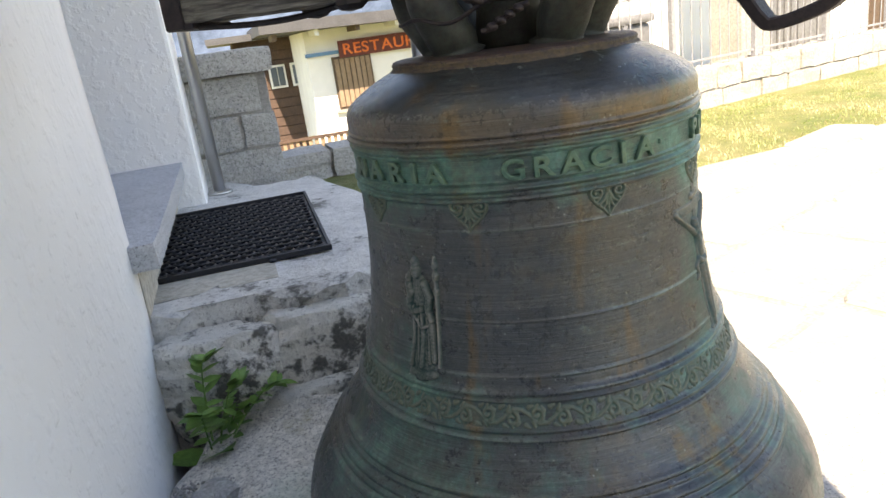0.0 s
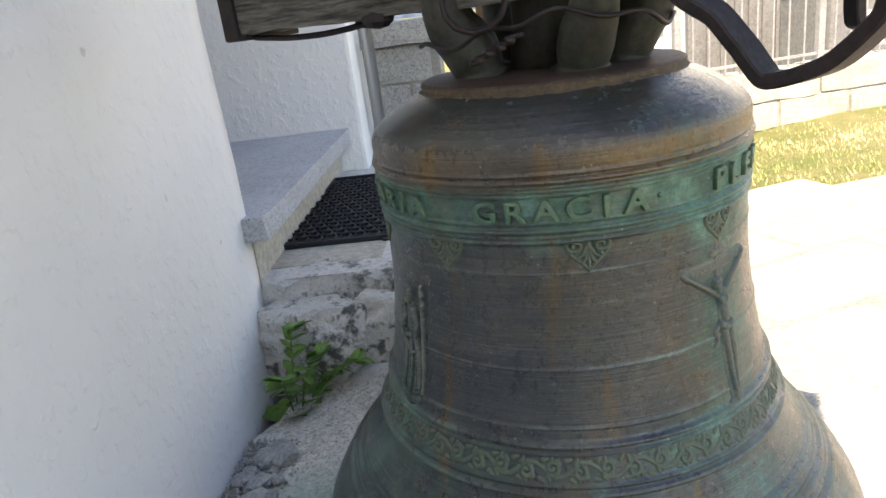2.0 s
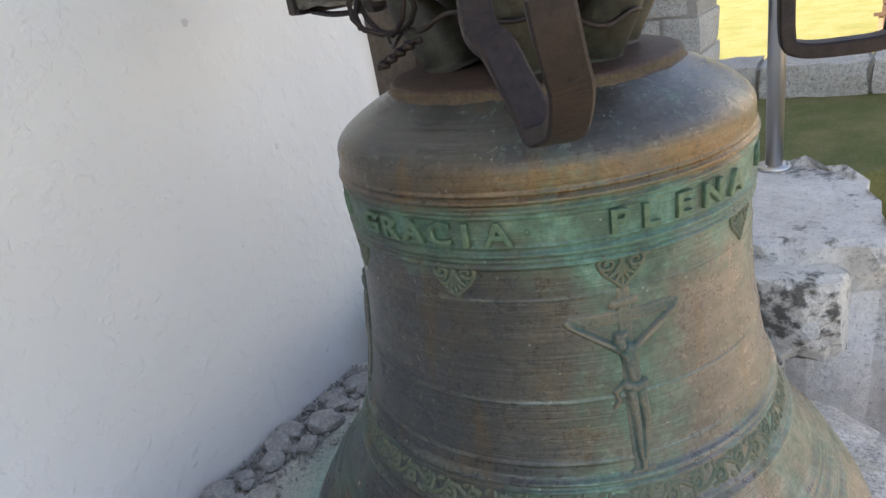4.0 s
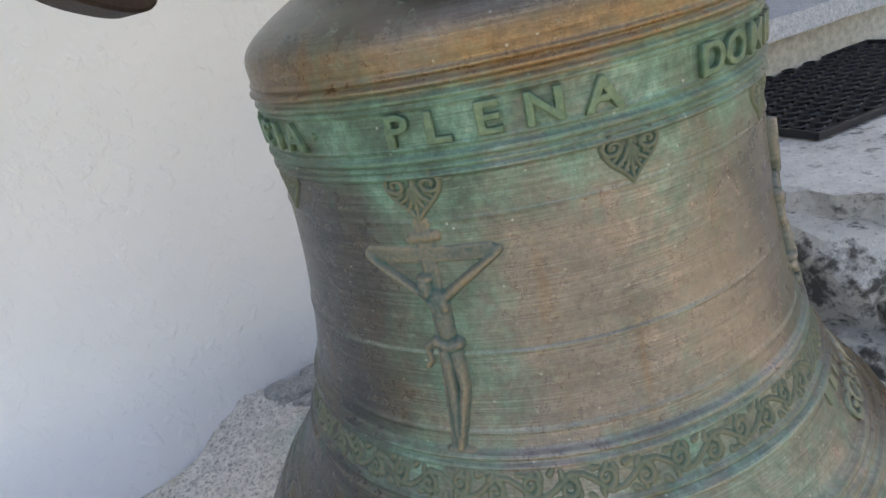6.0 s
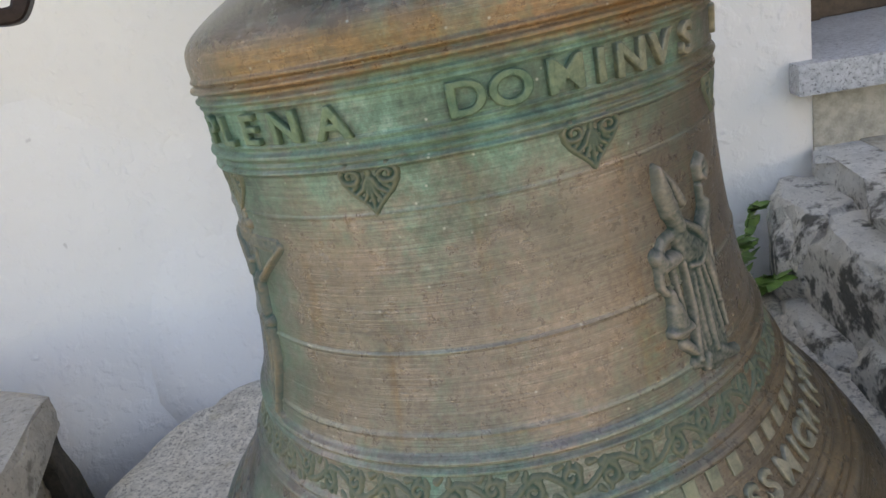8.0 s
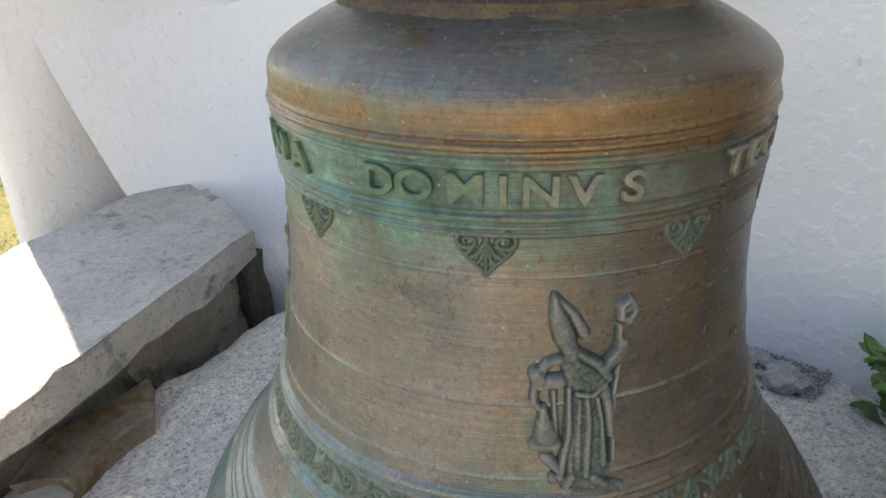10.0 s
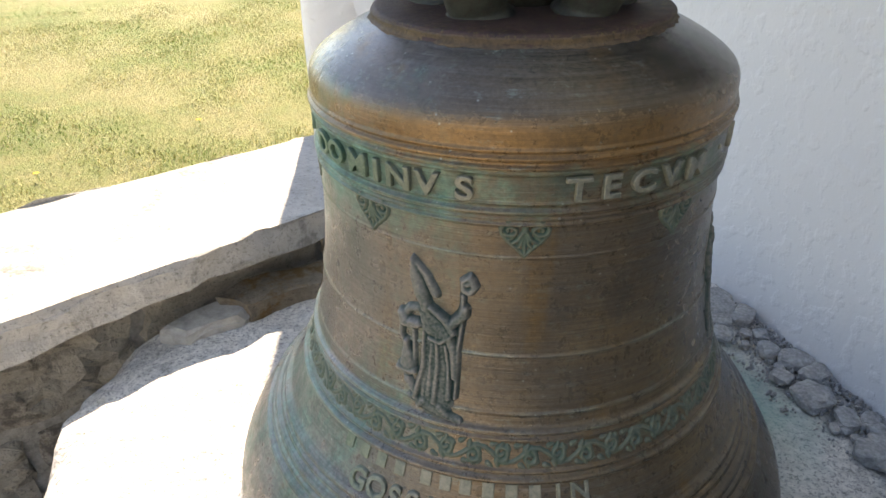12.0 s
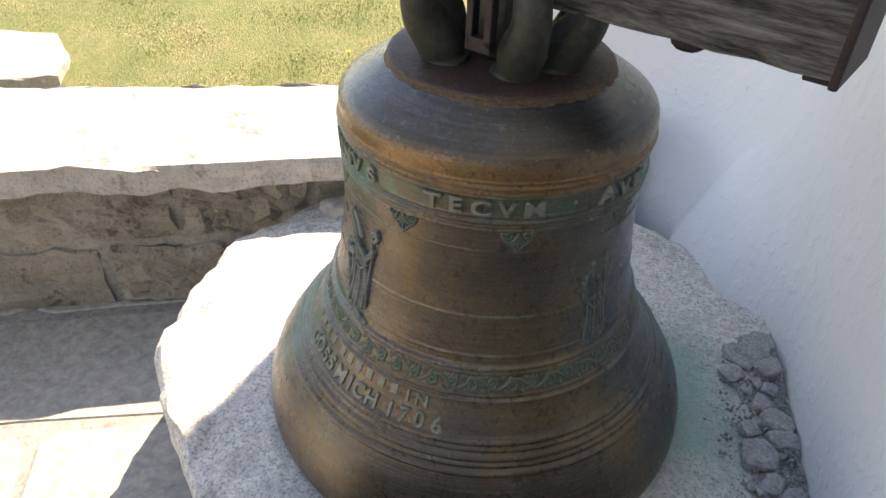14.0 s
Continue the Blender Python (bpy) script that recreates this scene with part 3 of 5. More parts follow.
# ---- cast ornaments ----
def cast(strokes, step=0.9, soft=1, grain=0.25):
    """A cast relief as one skin. strokes: (points in mm, radii in mm, rise in mm); the skin runs over the highest stroke at each place."""
    xs_ = [p[0] for pts, _, _ in strokes for p in pts]
    ys_ = [p[1] for pts, _, _ in strokes for p in pts]
    most = max(max(r) for _, r, _ in strokes) + 2
    gx, gy = np.arange(min(xs_) - most, max(xs_) + most, step), np.arange(min(ys_) - most, max(ys_) + most, step)
    X, Y = np.meshgrid(gx, gy, indexing="ij")
    H = np.zeros_like(X)
    for pts, radii, rise in strokes:
        for (ax, ay), (bx, by), ra, rb in zip(pts, pts[1:], radii, radii[1:]):
            dx, dy = bx - ax, by - ay
            t = np.clip(((X - ax) * dx + (Y - ay) * dy) / (dx * dx + dy * dy + 1e-9), 0, 1)
            R = ra + (rb - ra) * t
            k = np.hypot(X - ax - t * dx, Y - ay - t * dy) / R
            H = np.maximum(H, rise * np.sqrt(np.clip(1 - k ** 2.4, 0, 1)))
    for _ in range(soft):
        H[1:-1, 1:-1] = (H[1:-1, 1:-1] * 2 + H[:-2, 1:-1] + H[2:, 1:-1] + H[1:-1, :-2] + H[1:-1, 2:]) / 6
    bm = bmesh.new()
    keep = H > 0.06
    near = keep.copy()
    near[1:] |= keep[:-1]
    near[:-1] |= keep[1:]
    near[:, 1:] |= near[:, :-1].copy()
    near[:, :-1] |= near[:, 1:].copy()
    verts = {}
    for i, j in zip(*np.nonzero(near)):
        p = Vector((gx[i], gy[j], 0))
        z = H[i, j] + grain * (noise.noise(p * 0.33) + 0.6 * noise.noise(p * 0.9)) * min(1.0, H[i, j]) if keep[i, j] else -0.5
        verts[i, j] = bm.verts.new((p.x / 1000, p.y / 1000, z / 1000))
    for i, j in verts:
        q = [verts.get(c) for c in ((i, j), (i + 1, j), (i + 1, j + 1), (i, j + 1))]
        if None not in q:
            bm.faces.new(q)
    return bm


def whorl(cx, cy, r, start, turns, side, thick, rise, n=14):
    """A scroll that winds inwards, as one stroke."""
    pts = []
    for k in range(n + 1):
        t = k / n
        a = start + side * turns * 2 * math.pi * t
        q = r * (1 - 0.74 * t)
        pts.append((cx + q * math.cos(a), cy + q * math.sin(a)))
    return pts, [thick * (1 - 0.25 * k / n) for k in range(n + 1)], rise


def lily():
    """The drooping lily ornament: two scrolls over a fan of petals that ends in a point."""
    out = [([(0, 15), (0, -22)], [2.6, 1.2], 2.2), ([(-4, 15), (4, 15)], [2.0, 2.0], 2.4)]
    for s in (-1, 1):
        out.append(whorl(s * 11.5, 8.5, 8.2, math.pi / 2 - s * 0.2, 1.3, -s, 2.0, 2.9))
        out.append(([(s * 18, 4), (s * 13.5, -3.5), (s * 8.5, -9), (s * 3, -16), (0, -22)], [1.6, 1.9, 1.8, 1.5, 1.1], 2.3))
        out.append(([(s * 2, 6), (s * 5, -2), (s * 9.5, -5.5)], [1.6, 1.8, 1.5], 2.6))
        out.append(([(s * 1.5, 2), (s * 3.2, -7), (s * 5.5, -11)], [1.5, 1.6, 1.2], 2.5))
        out.append(([(s * 9, 1), (s * 12, -2)], [2.2, 1.6], 2.0))
    return out


for k in range(9):
    bm = cast([([(x, y * 0.80) for x, y in pts], [q * 0.9 for q in r], rise) for pts, r, rise in lily()], 0.75)
    wrap(bm, -129.1 + 39.5 * k if k < 7 else -129.1 + 39.5 * 6 + 43 * (k - 6), 0.7075, 0.0002)
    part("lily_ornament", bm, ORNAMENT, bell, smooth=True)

# vine frieze between the two lower mouldings
vines = 56
w = 2000 * math.pi * 0.2275 / vines
for k in range(vines):
    s = 1 if k % 2 else -1
    leaf = random.Random(k).uniform(-0.5, 0.5)
    strokes = [([(-w / 2, -s * 6), (-w / 4, -s * 2), (w / 6, s * 7), (w / 2, s * 6)], [1.7, 1.9, 1.9, 1.7], 1.8),
               whorl(w * 0.10, -s * 2.2, 6.8, s * 1.2, 1.1, -s, 1.9, 2.1, 12)]
    for q in range(3):
        a, b = s * (0.5 + 0.8 * q + leaf), -s * (0.3 + 0.9 * q - leaf)
        x0, y0, x1, y1 = w * (-0.36 + 0.32 * q), s * (8.2 - 2.6 * q), w * (-0.22 + 0.29 * q), -s * (8.6 - 1.6 * q)
        strokes.append(([(x0, y0), (x0 + 4.5 * math.cos(a), y0 + 4.5 * math.sin(a))], [2.5, 1.2], 1.9))
        strokes.append(([(x1, y1), (x1 + 4.2 * math.cos(b), y1 + 4.2 * math.sin(b))], [2.3, 1.1], 1.7))
    bm = cast(strokes, 0.9)
    wrap(bm, -180 + 360 * k / vines, 0.5025, 0.0002)
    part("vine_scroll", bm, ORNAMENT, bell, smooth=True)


# ---- cast reliefs: each one plain shape ----
def pleats(xs_, top, foot, rise, flare=1.0):
    """Folds of a robe: long thin strokes side by side."""
    out = []
    for k, x in enumerate(xs_):
        sway = 2.4 * math.sin(k * 2.3 + top)
        out.append(([(x * 0.75, top - (k % 3) * 5), (x * 0.9 + sway, (top + foot) / 2 + 4 * (k % 2)), (x * flare - sway * 0.5, foot + (k % 3) * 3)], [1.7, 2.9 - 0.5 * (k % 3), 3.3], rise - 1.1 * ((k * 2) % 3)))
    return out


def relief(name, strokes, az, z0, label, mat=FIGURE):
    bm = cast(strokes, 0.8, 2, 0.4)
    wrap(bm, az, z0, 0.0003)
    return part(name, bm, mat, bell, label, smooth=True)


# a mitred figure with a crosier
relief("mitred_figure_relief", [
    ([(-21, 77), (-18, 62), (-13, 46)], [1.6, 6.0, 7.5], 8.0), ([(-20, 77), (-8, 62), (0, 47)], [1.4, 3.6, 4.5], 5.5), ([(-12, 44), (-8, 33)], [6.5, 5.5], 8.0), ([(-7, 36), (-5, 26)], [4.0, 4.5], 6.5),
    ([(-8, 28), (-2, 16), (8, 12)], [8, 12, 10], 6.0), ([(-4, 34), (10, 24), (17, 14)], [3, 4, 4], 7.4), ([(-12, 30), (-24, 27), (-31, 18)], [4, 4, 4], 4.5),
    ([(-32, 20), (-28, 13), (-16, 14)], [5, 6, 5], 7.2), ([(-32, 12), (-33, 0), (-30, -6)], [3.2, 3.0, 2.4], 5.0), ([(-20, 8), (-19, -12), (-18, -28)], [2.6, 2.2, 2.0], 4.0),
    ([(-27, -6), (-26, -16)], [3.0, 4.5], 6.5), ([(-26, -18), (-25, -31)], [6, 9.5], 7.2), ([(-33, -33), (-18, -33)], [4.0, 4.0], 7.6), ([(-25, -44), (-18, -52)], [4.5, 3.5], 5.0),
    ([(0, 8), (3, -56)], [12, 18], 3.4), *pleats([-13, -8, -3, 3, 9, 14], 8, -58, 5.6, 1.15), ([(12, 12), (18, -6), (20, -30)], [5, 4, 3.2], 6.2), ([(15, 10), (6, 2), (-4, 4)], [3.0, 2.6, 2.2], 6.8),
    ([(24, 50), (25, 30), (22, 0), (22, -50)], [2.6, 2.4, 2.2, 2.2], 5.2), ([(28, 62), (31, 66), (34, 60), (30, 54), (25, 56), (24, 64), (30, 69)], [3.2, 3.6, 3.6, 3.6, 3.4, 3.0, 2.6], 6.2), ([(27, 60), (31, 60)], [6, 6], 3.6),
    ([(16, 22), (25, 32), (26, 38)], [5, 5.5, 4.5], 7.4), ([(-20, -60), (6, -66), (27, -72)], [4.5, 5.0, 4.0], 3.6), ([(-8, -60), (-12, -66)], [4, 3], 5.2), ([(8, -62), (16, -68)], [4, 3], 5.0)],
    47.5, 0.601, "raised grey bronze figure with mitre and crosier")
# robed figures with a staff
robed = [([(-5, 64), (-4, 60)], [4.2, 5.0], 6.0), ([(-4, 56), (-4, 50)], [5.6, 5.2], 7.4), ([(-10, 53), (-13, 44), (-14, 36)], [2.2, 2.4, 2.0], 4.6), ([(-15, 46), (-15, 43)], [4.0, 4.2], 6.6), ([(-16, 38), (-14, 28)], [5.2, 5.0], 6.0),
         ([(-3, 40), (0, 20), (0, -50)], [10, 15, 16], 3.2), ([(-12, 30), (-17, 16), (-12, 8), (2, 12)], [4.2, 4.6, 4.0, 3.4], 6.8), ([(6, 40), (12, 26), (10, 12), (14, 2)], [3.8, 4.4, 4.2, 3.6], 6.4),
         *pleats([-13, -8.5, -4, 1, 6, 11], 14, -50, 5.6, 1.05), ([(-10, 6), (2, -8), (11, -4)], [2.2, 2.4, 2.0], 6.2), ([(13, -2), (15, -18), (17, -42)], [3.6, 4.2, 3.4], 5.0),
         ([(21.5, 70), (21.5, 40), (22, 0), (23, -48)], [1.4, 1.9, 1.8, 1.6], 4.4), ([(21.5, 64), (21.5, 60)], [2.8, 3.4], 5.0), ([(21.5, 50), (21.5, 47)], [4.2, 3.4], 5.0), ([(21.5, 34), (21.5, 31)], [3.4, 3.2], 4.6),
         ([(-15, -58), (0, -61), (16, -57)], [4.5, 6.0, 4.5], 4.6), ([(-6, -66), (6, -67)], [3.4, 3.4], 3.4)]
relief("robed_figure_relief", robed, -148.5, 0.592, "raised dark bronze figure with a staff")
relief("robed_figure_relief", [([(x * 0.96 + 2, y * 0.94 - 2) for x, y in pts], r, rise * 0.75) for pts, r, rise in robed], 139.5, 0.592, "worn greenish bronze figure in relief")
# the cross and its hanging figure, one shape
cross = [([(x, 86), (x, -74)], [1.6, 1.6], 2.2) for x in (-4, -2, 0, 2, 4)] + [([(-49 + abs(d), 63 + d), (47 - abs(d), 63 + d)], [1.6, 1.6], 2.2) for d in (-4, -2, 0, 2, 4)]
for sx in (-1, 1):
    cross += [([(sx * 46, 61), (sx * 30, 50), (sx * 17, 41), (sx * 6, 33)], [2.2, 2.8, 3.0, 3.6], 5.6), ([(sx * 47, 63), (sx * 44, 60)], [2.8, 2.6], 4.6),
              ([(sx * 4.2 + 4, -6), (sx * 4.4 + 6, -30), (sx * 2.6 + 4, -50), (sx * 1.8 + 3, -64)], [4.8, 3.8, 3.3, 2.4], 7.0)]
cross += [([(-9, 74), (9, 76)], [3.6, 3.6], 3.6), ([(-6, 43), (-5, 38)], [5.2, 4.6], 8.4), ([(-8, 47), (-2, 47)], [2.6, 2.6], 7.0), ([(1, 32), (2, 22), (4, 8)], [7.6, 7.0, 5.6], 6.8), ([(-3, 30), (-2, 26)], [3.6, 3.2], 7.6), ([(5, 30), (6, 26)], [3.6, 3.2], 7.6),
          ([(-4, 2), (4, -1), (11, 1)], [4.0, 4.6, 4.0], 7.6), ([(-6, 2), (-13, -3), (-11, -12), (-15, -17)], [2.6, 2.6, 2.2, 1.6], 4.0), ([(3, -66), (2, -73)], [3.4, 3.0], 6.0), ([(-6, -77), (10, -77)], [3.4, 3.4], 3.4)]
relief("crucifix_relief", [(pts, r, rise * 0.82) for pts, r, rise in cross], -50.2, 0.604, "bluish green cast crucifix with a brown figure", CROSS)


# ---- ground ----
def lawn_height(x, y):
    far = max(0.0, y - 2.4)
    drop = -0.30 * max(0.0, far - 0.3) * max(0.0, min(1.0, (1.2 + 0.3 * far - x) / 1.5))
    drop = max(drop, -3.2)
    rise = 0.10 * max(0.0, min(1.0, (-y - 1.2) / 2.5))
    return -0.035 + drop + rise + 0.012 * noise.noise(Vector((x * 2.3, y * 2.3, 0))) * (1 if abs(x) < 12 and abs(y) < 12 else 0)


def steps(lo, hi, near, n):
    """Positions from lo to hi that crowd round zero."""
    return [math.copysign(abs(t) ** 2.6, t) * (hi if t > 0 else -lo) + near * t for t in (2 * k / n - 1 for k in range(n + 1))]


bm = bmesh.new()
xs, ys = steps(-900, 900, 6, 90), steps(-900, 900, 6, 90)
vs = [[bm.verts.new((x, y, lawn_height(x, y))) for y in ys] for x in xs]
for i in range(len(xs) - 1):
    for j in range(len(ys) - 1):
        bm.faces.new((vs[i][j], vs[i + 1][j], vs[i + 1][j + 1], vs[i][j + 1]))
tagged(part("ground", bm, GRASS, smooth=True), "green lawn with dry, sun-bleached patches", "lawn", kind="structure")


def blades(name, spots, label, green):
    """One mesh of single grass blades."""
    verts, faces = [], []
    rnd = random.Random(5)
    for x, y, n, rad, tall in spots:
        for _ in range(n):
            px, py = x + rnd.uniform(-rad, rad), y + rnd.uniform(-rad, rad)
            a, h, w = rnd.uniform(0, 6.28), tall * rnd.uniform(0.5, 1.3), rnd.uniform(0.0015, 0.003)
            dx, dy = math.cos(a), math.sin(a)
            lean = h * rnd.uniform(0.2, 0.9)
            z = lawn_height(px, py) - 0.004
            k = len(verts)
            verts += [(px - dy * w, py + dx * w, z), (px + dy * w, py - dx * w, z), (px + dx * lean * 0.5 + dy * w * 0.7, py + dy * lean * 0.5 - dx * w * 0.7, z + h * 0.7), (px + dx * lean, py + dy * lean, z + h)]
            faces += [(k, k + 1, k + 2), (k, k + 2, k + 3)]
    me = bpy.data.meshes.new(name)
    me.from_pydata(verts, [], faces)
    tagged(hang(name, me, green), label, "grass", kind="stuff")


rnd = random.Random(11)
spots = []
for k in range(5200):
    x, y = rnd.uniform(-1.0, 3.2), rnd.uniform(-4.8, -0.9)
    if y < -1.12 + 0.4 * x and not (1.82 < x < 2.85 and -1.88 < y < -1.15):
        spots.append((x, y, 16, 0.10, 0.012))
for k in range(900):
    x, y = rnd.uniform(0.7, 5.6), rnd.uniform(2.2, 4.6)
    if y < 3.5 + 0.235 * (x - 1.4):
        spots.append((x, y, 22, 0.09, 0.02))
blades("grass_blades", spots, "short mown grass blades, green to straw", GRASS_BLADE)
for x, y in ((0.52, -1.75), (1.0, -1.55), (0.9, -1.95), (0.35, -2.3), (0.75, -1.33)):
    e = empty("dandelion", pose(x, y, lawn_height(x, y)), "small yellow dandelion flower in the lawn", "flower", "dandelions in the lawn")
    bm = bmesh.new()
    tube(bm, [(0, 0, 0), (0.003, 0, 0.03)], 0.001, 6)
    part("stalk", bm, LEAF, e)
    bm = bmesh.new()
    for q in range(14):
        a = q * 2.4
        blob(bm, (0.003 + 0.007 * math.cos(a), 0.007 * math.sin(a), 0.031 + 0.0015 * (q % 2)), (0.006, 0.0016, 0.001), None, 6, 4, Matrix.Rotation(a, 4, "Z"))
    part("flower_head", bm, YELLOW, e)

slab_spot = [(2.19, -1.78), (2.00, -1.59), (1.89, -1.38), (2.06, -1.28), (2.55, -1.22), (2.75, -1.65)]
# paving: irregular flags on a bed
bm = bmesh.new()
bed = [(-0.62, -1.2), (2.2, -0.2), (7.5, 1.4), (7.5, 2.75), (2.0, 2.38), (0.86, 2.08), (0.3, 2.0), (0.25, 0.4), (-0.62, 0.4)]
top = [bm.verts.new((x, y, -0.006)) for x, y in bed]
low = [bm.verts.new((x, y, -0.06)) for x, y in bed]
bm.faces.new(top)
for k in range(len(bed)):
    bm.faces.new((top[k], low[k], low[(k + 1) % len(bed)], top[(k + 1) % len(bed)]))
pavement = tagged(part("pavement", bm, MORTAR), "pale sunlit flagstone paving with open joints", "paving", kind="structure")


def inside(x, y, poly):
    hit = False
    for (x0, y0), (x1, y1) in zip(poly, poly[1:] + poly[:1]):
        if (y0 > y) != (y1 > y) and x < (x1 - x0) * (y - y0) / (y1 - y0) + x0:
            hit = not hit
    return hit


rnd = random.Random(3)
turn = Matrix.Rotation(radians(22), 4, "Z")
row = 0
v0 = -1.6
while v0 < 4.0:
    depth = rnd.uniform(0.28, 0.46)
    u0 = -1.0 - rnd.uniform(0, 0.4)
    while u0 < 7.5:
        wide = rnd.uniform(0.34, 0.7)
        p = turn @ Vector((u0 + wide / 2, v0 + depth / 2, 0))
        if inside(p.x, p.y, bed) and p.x < 6:
            bm = bmesh.new()
            g = 0.008
            cs = [(u0 + g + rnd.uniform(0, 0.018), v0 + g + rnd.uniform(0, 0.018)), (u0 + wide - g - rnd.uniform(0, 0.018), v0 + g + rnd.uniform(0, 0.018)),
                  (u0 + wide - g - rnd.uniform(0, 0.018), v0 + depth - g - rnd.uniform(0, 0.018)), (u0 + g + rnd.uniform(0, 0.018), v0 + depth - g - rnd.uniform(0, 0.018))]
            hgt = rnd.uniform(-0.002, 0.004)
            pts = []
            for k in range(4):
                a, b = Vector(cs[k]), Vector(cs[(k + 1) % 4])
                for t in (0.06, 0.34, 0.66, 0.94):
                    q = a.lerp(b, t) + Vector((rnd.uniform(-1, 1), rnd.uniform(-1, 1))) * 0.006
                    pts.append(turn @ Vector((q.x, q.y, 0)))
            c = sum(pts, Vector()) / len(pts)
            tops = [bm.verts.new((*(c + (q - c) * 0.975).xy, hgt)) for q in pts]
            mid = [bm.verts.new((*q.xy, hgt - 0.006)) for q in pts]
            bot = [bm.verts.new((*q.xy, -0.04)) for q in pts]
            bm.faces.new(tops)
            for A, B in ((mid, tops), (bot, mid)):
                for k in range(len(pts)):
                    bm.faces.new((A[k], A[(k + 1) % len(pts)], B[(k + 1) % len(pts)], B[k]))
            part("flagstone", bm, PAVING, pavement)
        u0 += wide
    v0 += depth

# ---- building ----
# plan of the rendered wall: along the bell's side, rounded inner corner, short return that ends in the sun
plan = [(-0.53, 0.455), (-0.53, 0.30), (-0.53, 0.0), (-0.53, -0.3), (-0.53, -0.55)]
plan += [(-0.53 + 0.30 * (1 - math.cos(a)), -0.78 - 0.30 * math.sin(a)) for a in (radians(k * 9) for k in range(0, 11))]
plan += [(-0.15, -1.08), (0.0, -1.078), (0.040, -1.082), (0.056, -1.10), (0.050, -1.13), (-0.04, -1.36), (-1.5, -4.6)]
fine = []
for (x0, y0), (x1, y1) in zip(plan, plan[1:]):
    n = max(1, int(math.hypot(x1 - x0, y1 - y0) / 0.05))
    fine += [(x0 + (x1 - x0) * k / n, y0 + (y1 - y0) * k / n) for k in range(n)]
fine.append(plan[-1])
zs = [-0.3 + 0.05 * k for k in range(34)] + [1.6, 2.2, 3, 4, 5.2]
bm = bmesh.new()
grid = []
for x, y in fine:
    col = []
    for z in zs:
        n = noise.noise(Vector((x * 3, y * 3, z * 2.4))) * 0.008 + noise.noise(Vector((x * 9, y * 9, z * 9 + 5))) * 0.0025
        flare = 0.018 * max(0, 0.42 - z) ** 1.5 + 0.19 * max(0.0, min(1.0, (0.64 - z) / 0.40)) ** 1.6 * max(0.0, 1 - abs(y + 0.62) / 0.42)
        col.append(bm.verts.new((x + n + flare, y + n * 0.6 + flare * 0.35, z)))
    grid.append(col)
# rounded, slightly bulging edge towards the doorway and a reveal behind it
for dx, dy in ((-0.012, 0.018), (-0.04, 0.030), (-0.20, 0.034), (-0.47, 0.036)):
    grid.insert(0, [bm.verts.new((-0.53 + dx + noise.noise(Vector((dx, z * 3, 2))) * 0.004, 0.440 + dy + 0.010 * math.sin(z * 5 + 0.6) + noise.noise(Vector((z * 7, 1, 4))) * 0.008, z)) for z in zs])
for a, b in zip(grid, grid[1:]):
    for k in range(len(zs) - 1):
        bm.faces.new((b[k], a[k], a[k + 1], b[k + 1]))
# close the block behind
back = [bm.verts.new((-4.0, y, z)) for y, z in ((0.5, -0.3), (-4.5, -0.3), (0.5, 5.2), (-4.5, 5.2))]
bm.faces.new((grid[0][-1], *[c[-1] for c in grid[1:]], back[3], back[2]))
tagged(part("wall_west", bm, PLASTER, smooth=True), "white rough lime-plastered church wall", "wall", kind="structure")
# the plaster spreads at the foot of the inner corner
foot = curve([(-0.535, -0.375, 0), (-0.43, -0.485, 0), (-0.38, -0.585, 0), (-0.33, -0.67, 0), (-0.28, -0.76, 0), (-0.20, -0.90, 0)], 6)
rear = curve([(-0.545, -0.375, 0), (-0.545, -0.50, 0), (-0.545, -0.70, 0), (-0.47, -0.98, 0), (-0.30, -1.09, 0), (-0.04, -1.095, 0)], 6)
bm = bmesh.new()
rows = []
for z in (0.0, 0.12, 0.20, 0.25, 0.29, 0.33, 0.37, 0.42, 0.48, 0.56, 0.66, 0.78):
    t = max(0.0, min(1.0, (z - 0.22) / 0.56)) ** 0.62
    rows.append([bm.verts.new(p.lerp(q, t).to_3d() + Vector((0, 0, z)) + noise.noise_vector(Vector((p.x * 8, p.y * 8, z * 8))) * 0.006) for p, q in zip(foot, rear)])
for a, b in zip(rows, rows[1:]):
    for k in range(len(a) - 1):
        bm.faces.new((a[k + 1], a[k], b[k], b[k + 1]))
tagged(part("wall_foot", bm, PLASTER, smooth=True), "white plaster spreading at the foot of the wall", "wall", kind="structure")
tagged(cube_part("wall_doorway_far", (-1.15, 1.385, 0.3), (-0.442, 1.66, 5.2), PLASTER, bevel=0.012), "white plastered wall beside the doorway", "wall", kind="structure")
tagged(cube_part("wall_doorway_back", (-1.3, 0.4, 0.3), (-1.0, 1.5, 5.2), PLASTER), "white plastered back of the door recess", "wall", kind="structure")
tagged(cube_part("wall_behind", (-4.0, 1.66, -3.5), (-0.60, 4.0, 5.2), PLASTER), "white plastered church wall", "wall", kind="structure")
door = empty("door_1", pose(-0.985, 0.95, 0.605), "brown wooden door set deep in the recess", "door", kind="structure")
cube_part("door_frame", (-0.01, 0.33, 0), (0.035, 0.40, 2.0), DOOR_WOOD, door, "dark brown frame")
cube_part("door_frame", (-0.01, -0.40, 0), (0.035, -0.33, 2.0), DOOR_WOOD, door)
cube_part("door_leaf", (-0.012, -0.33, 0), (0.012, 0.33, 2.0), DOOR_WOOD, door)

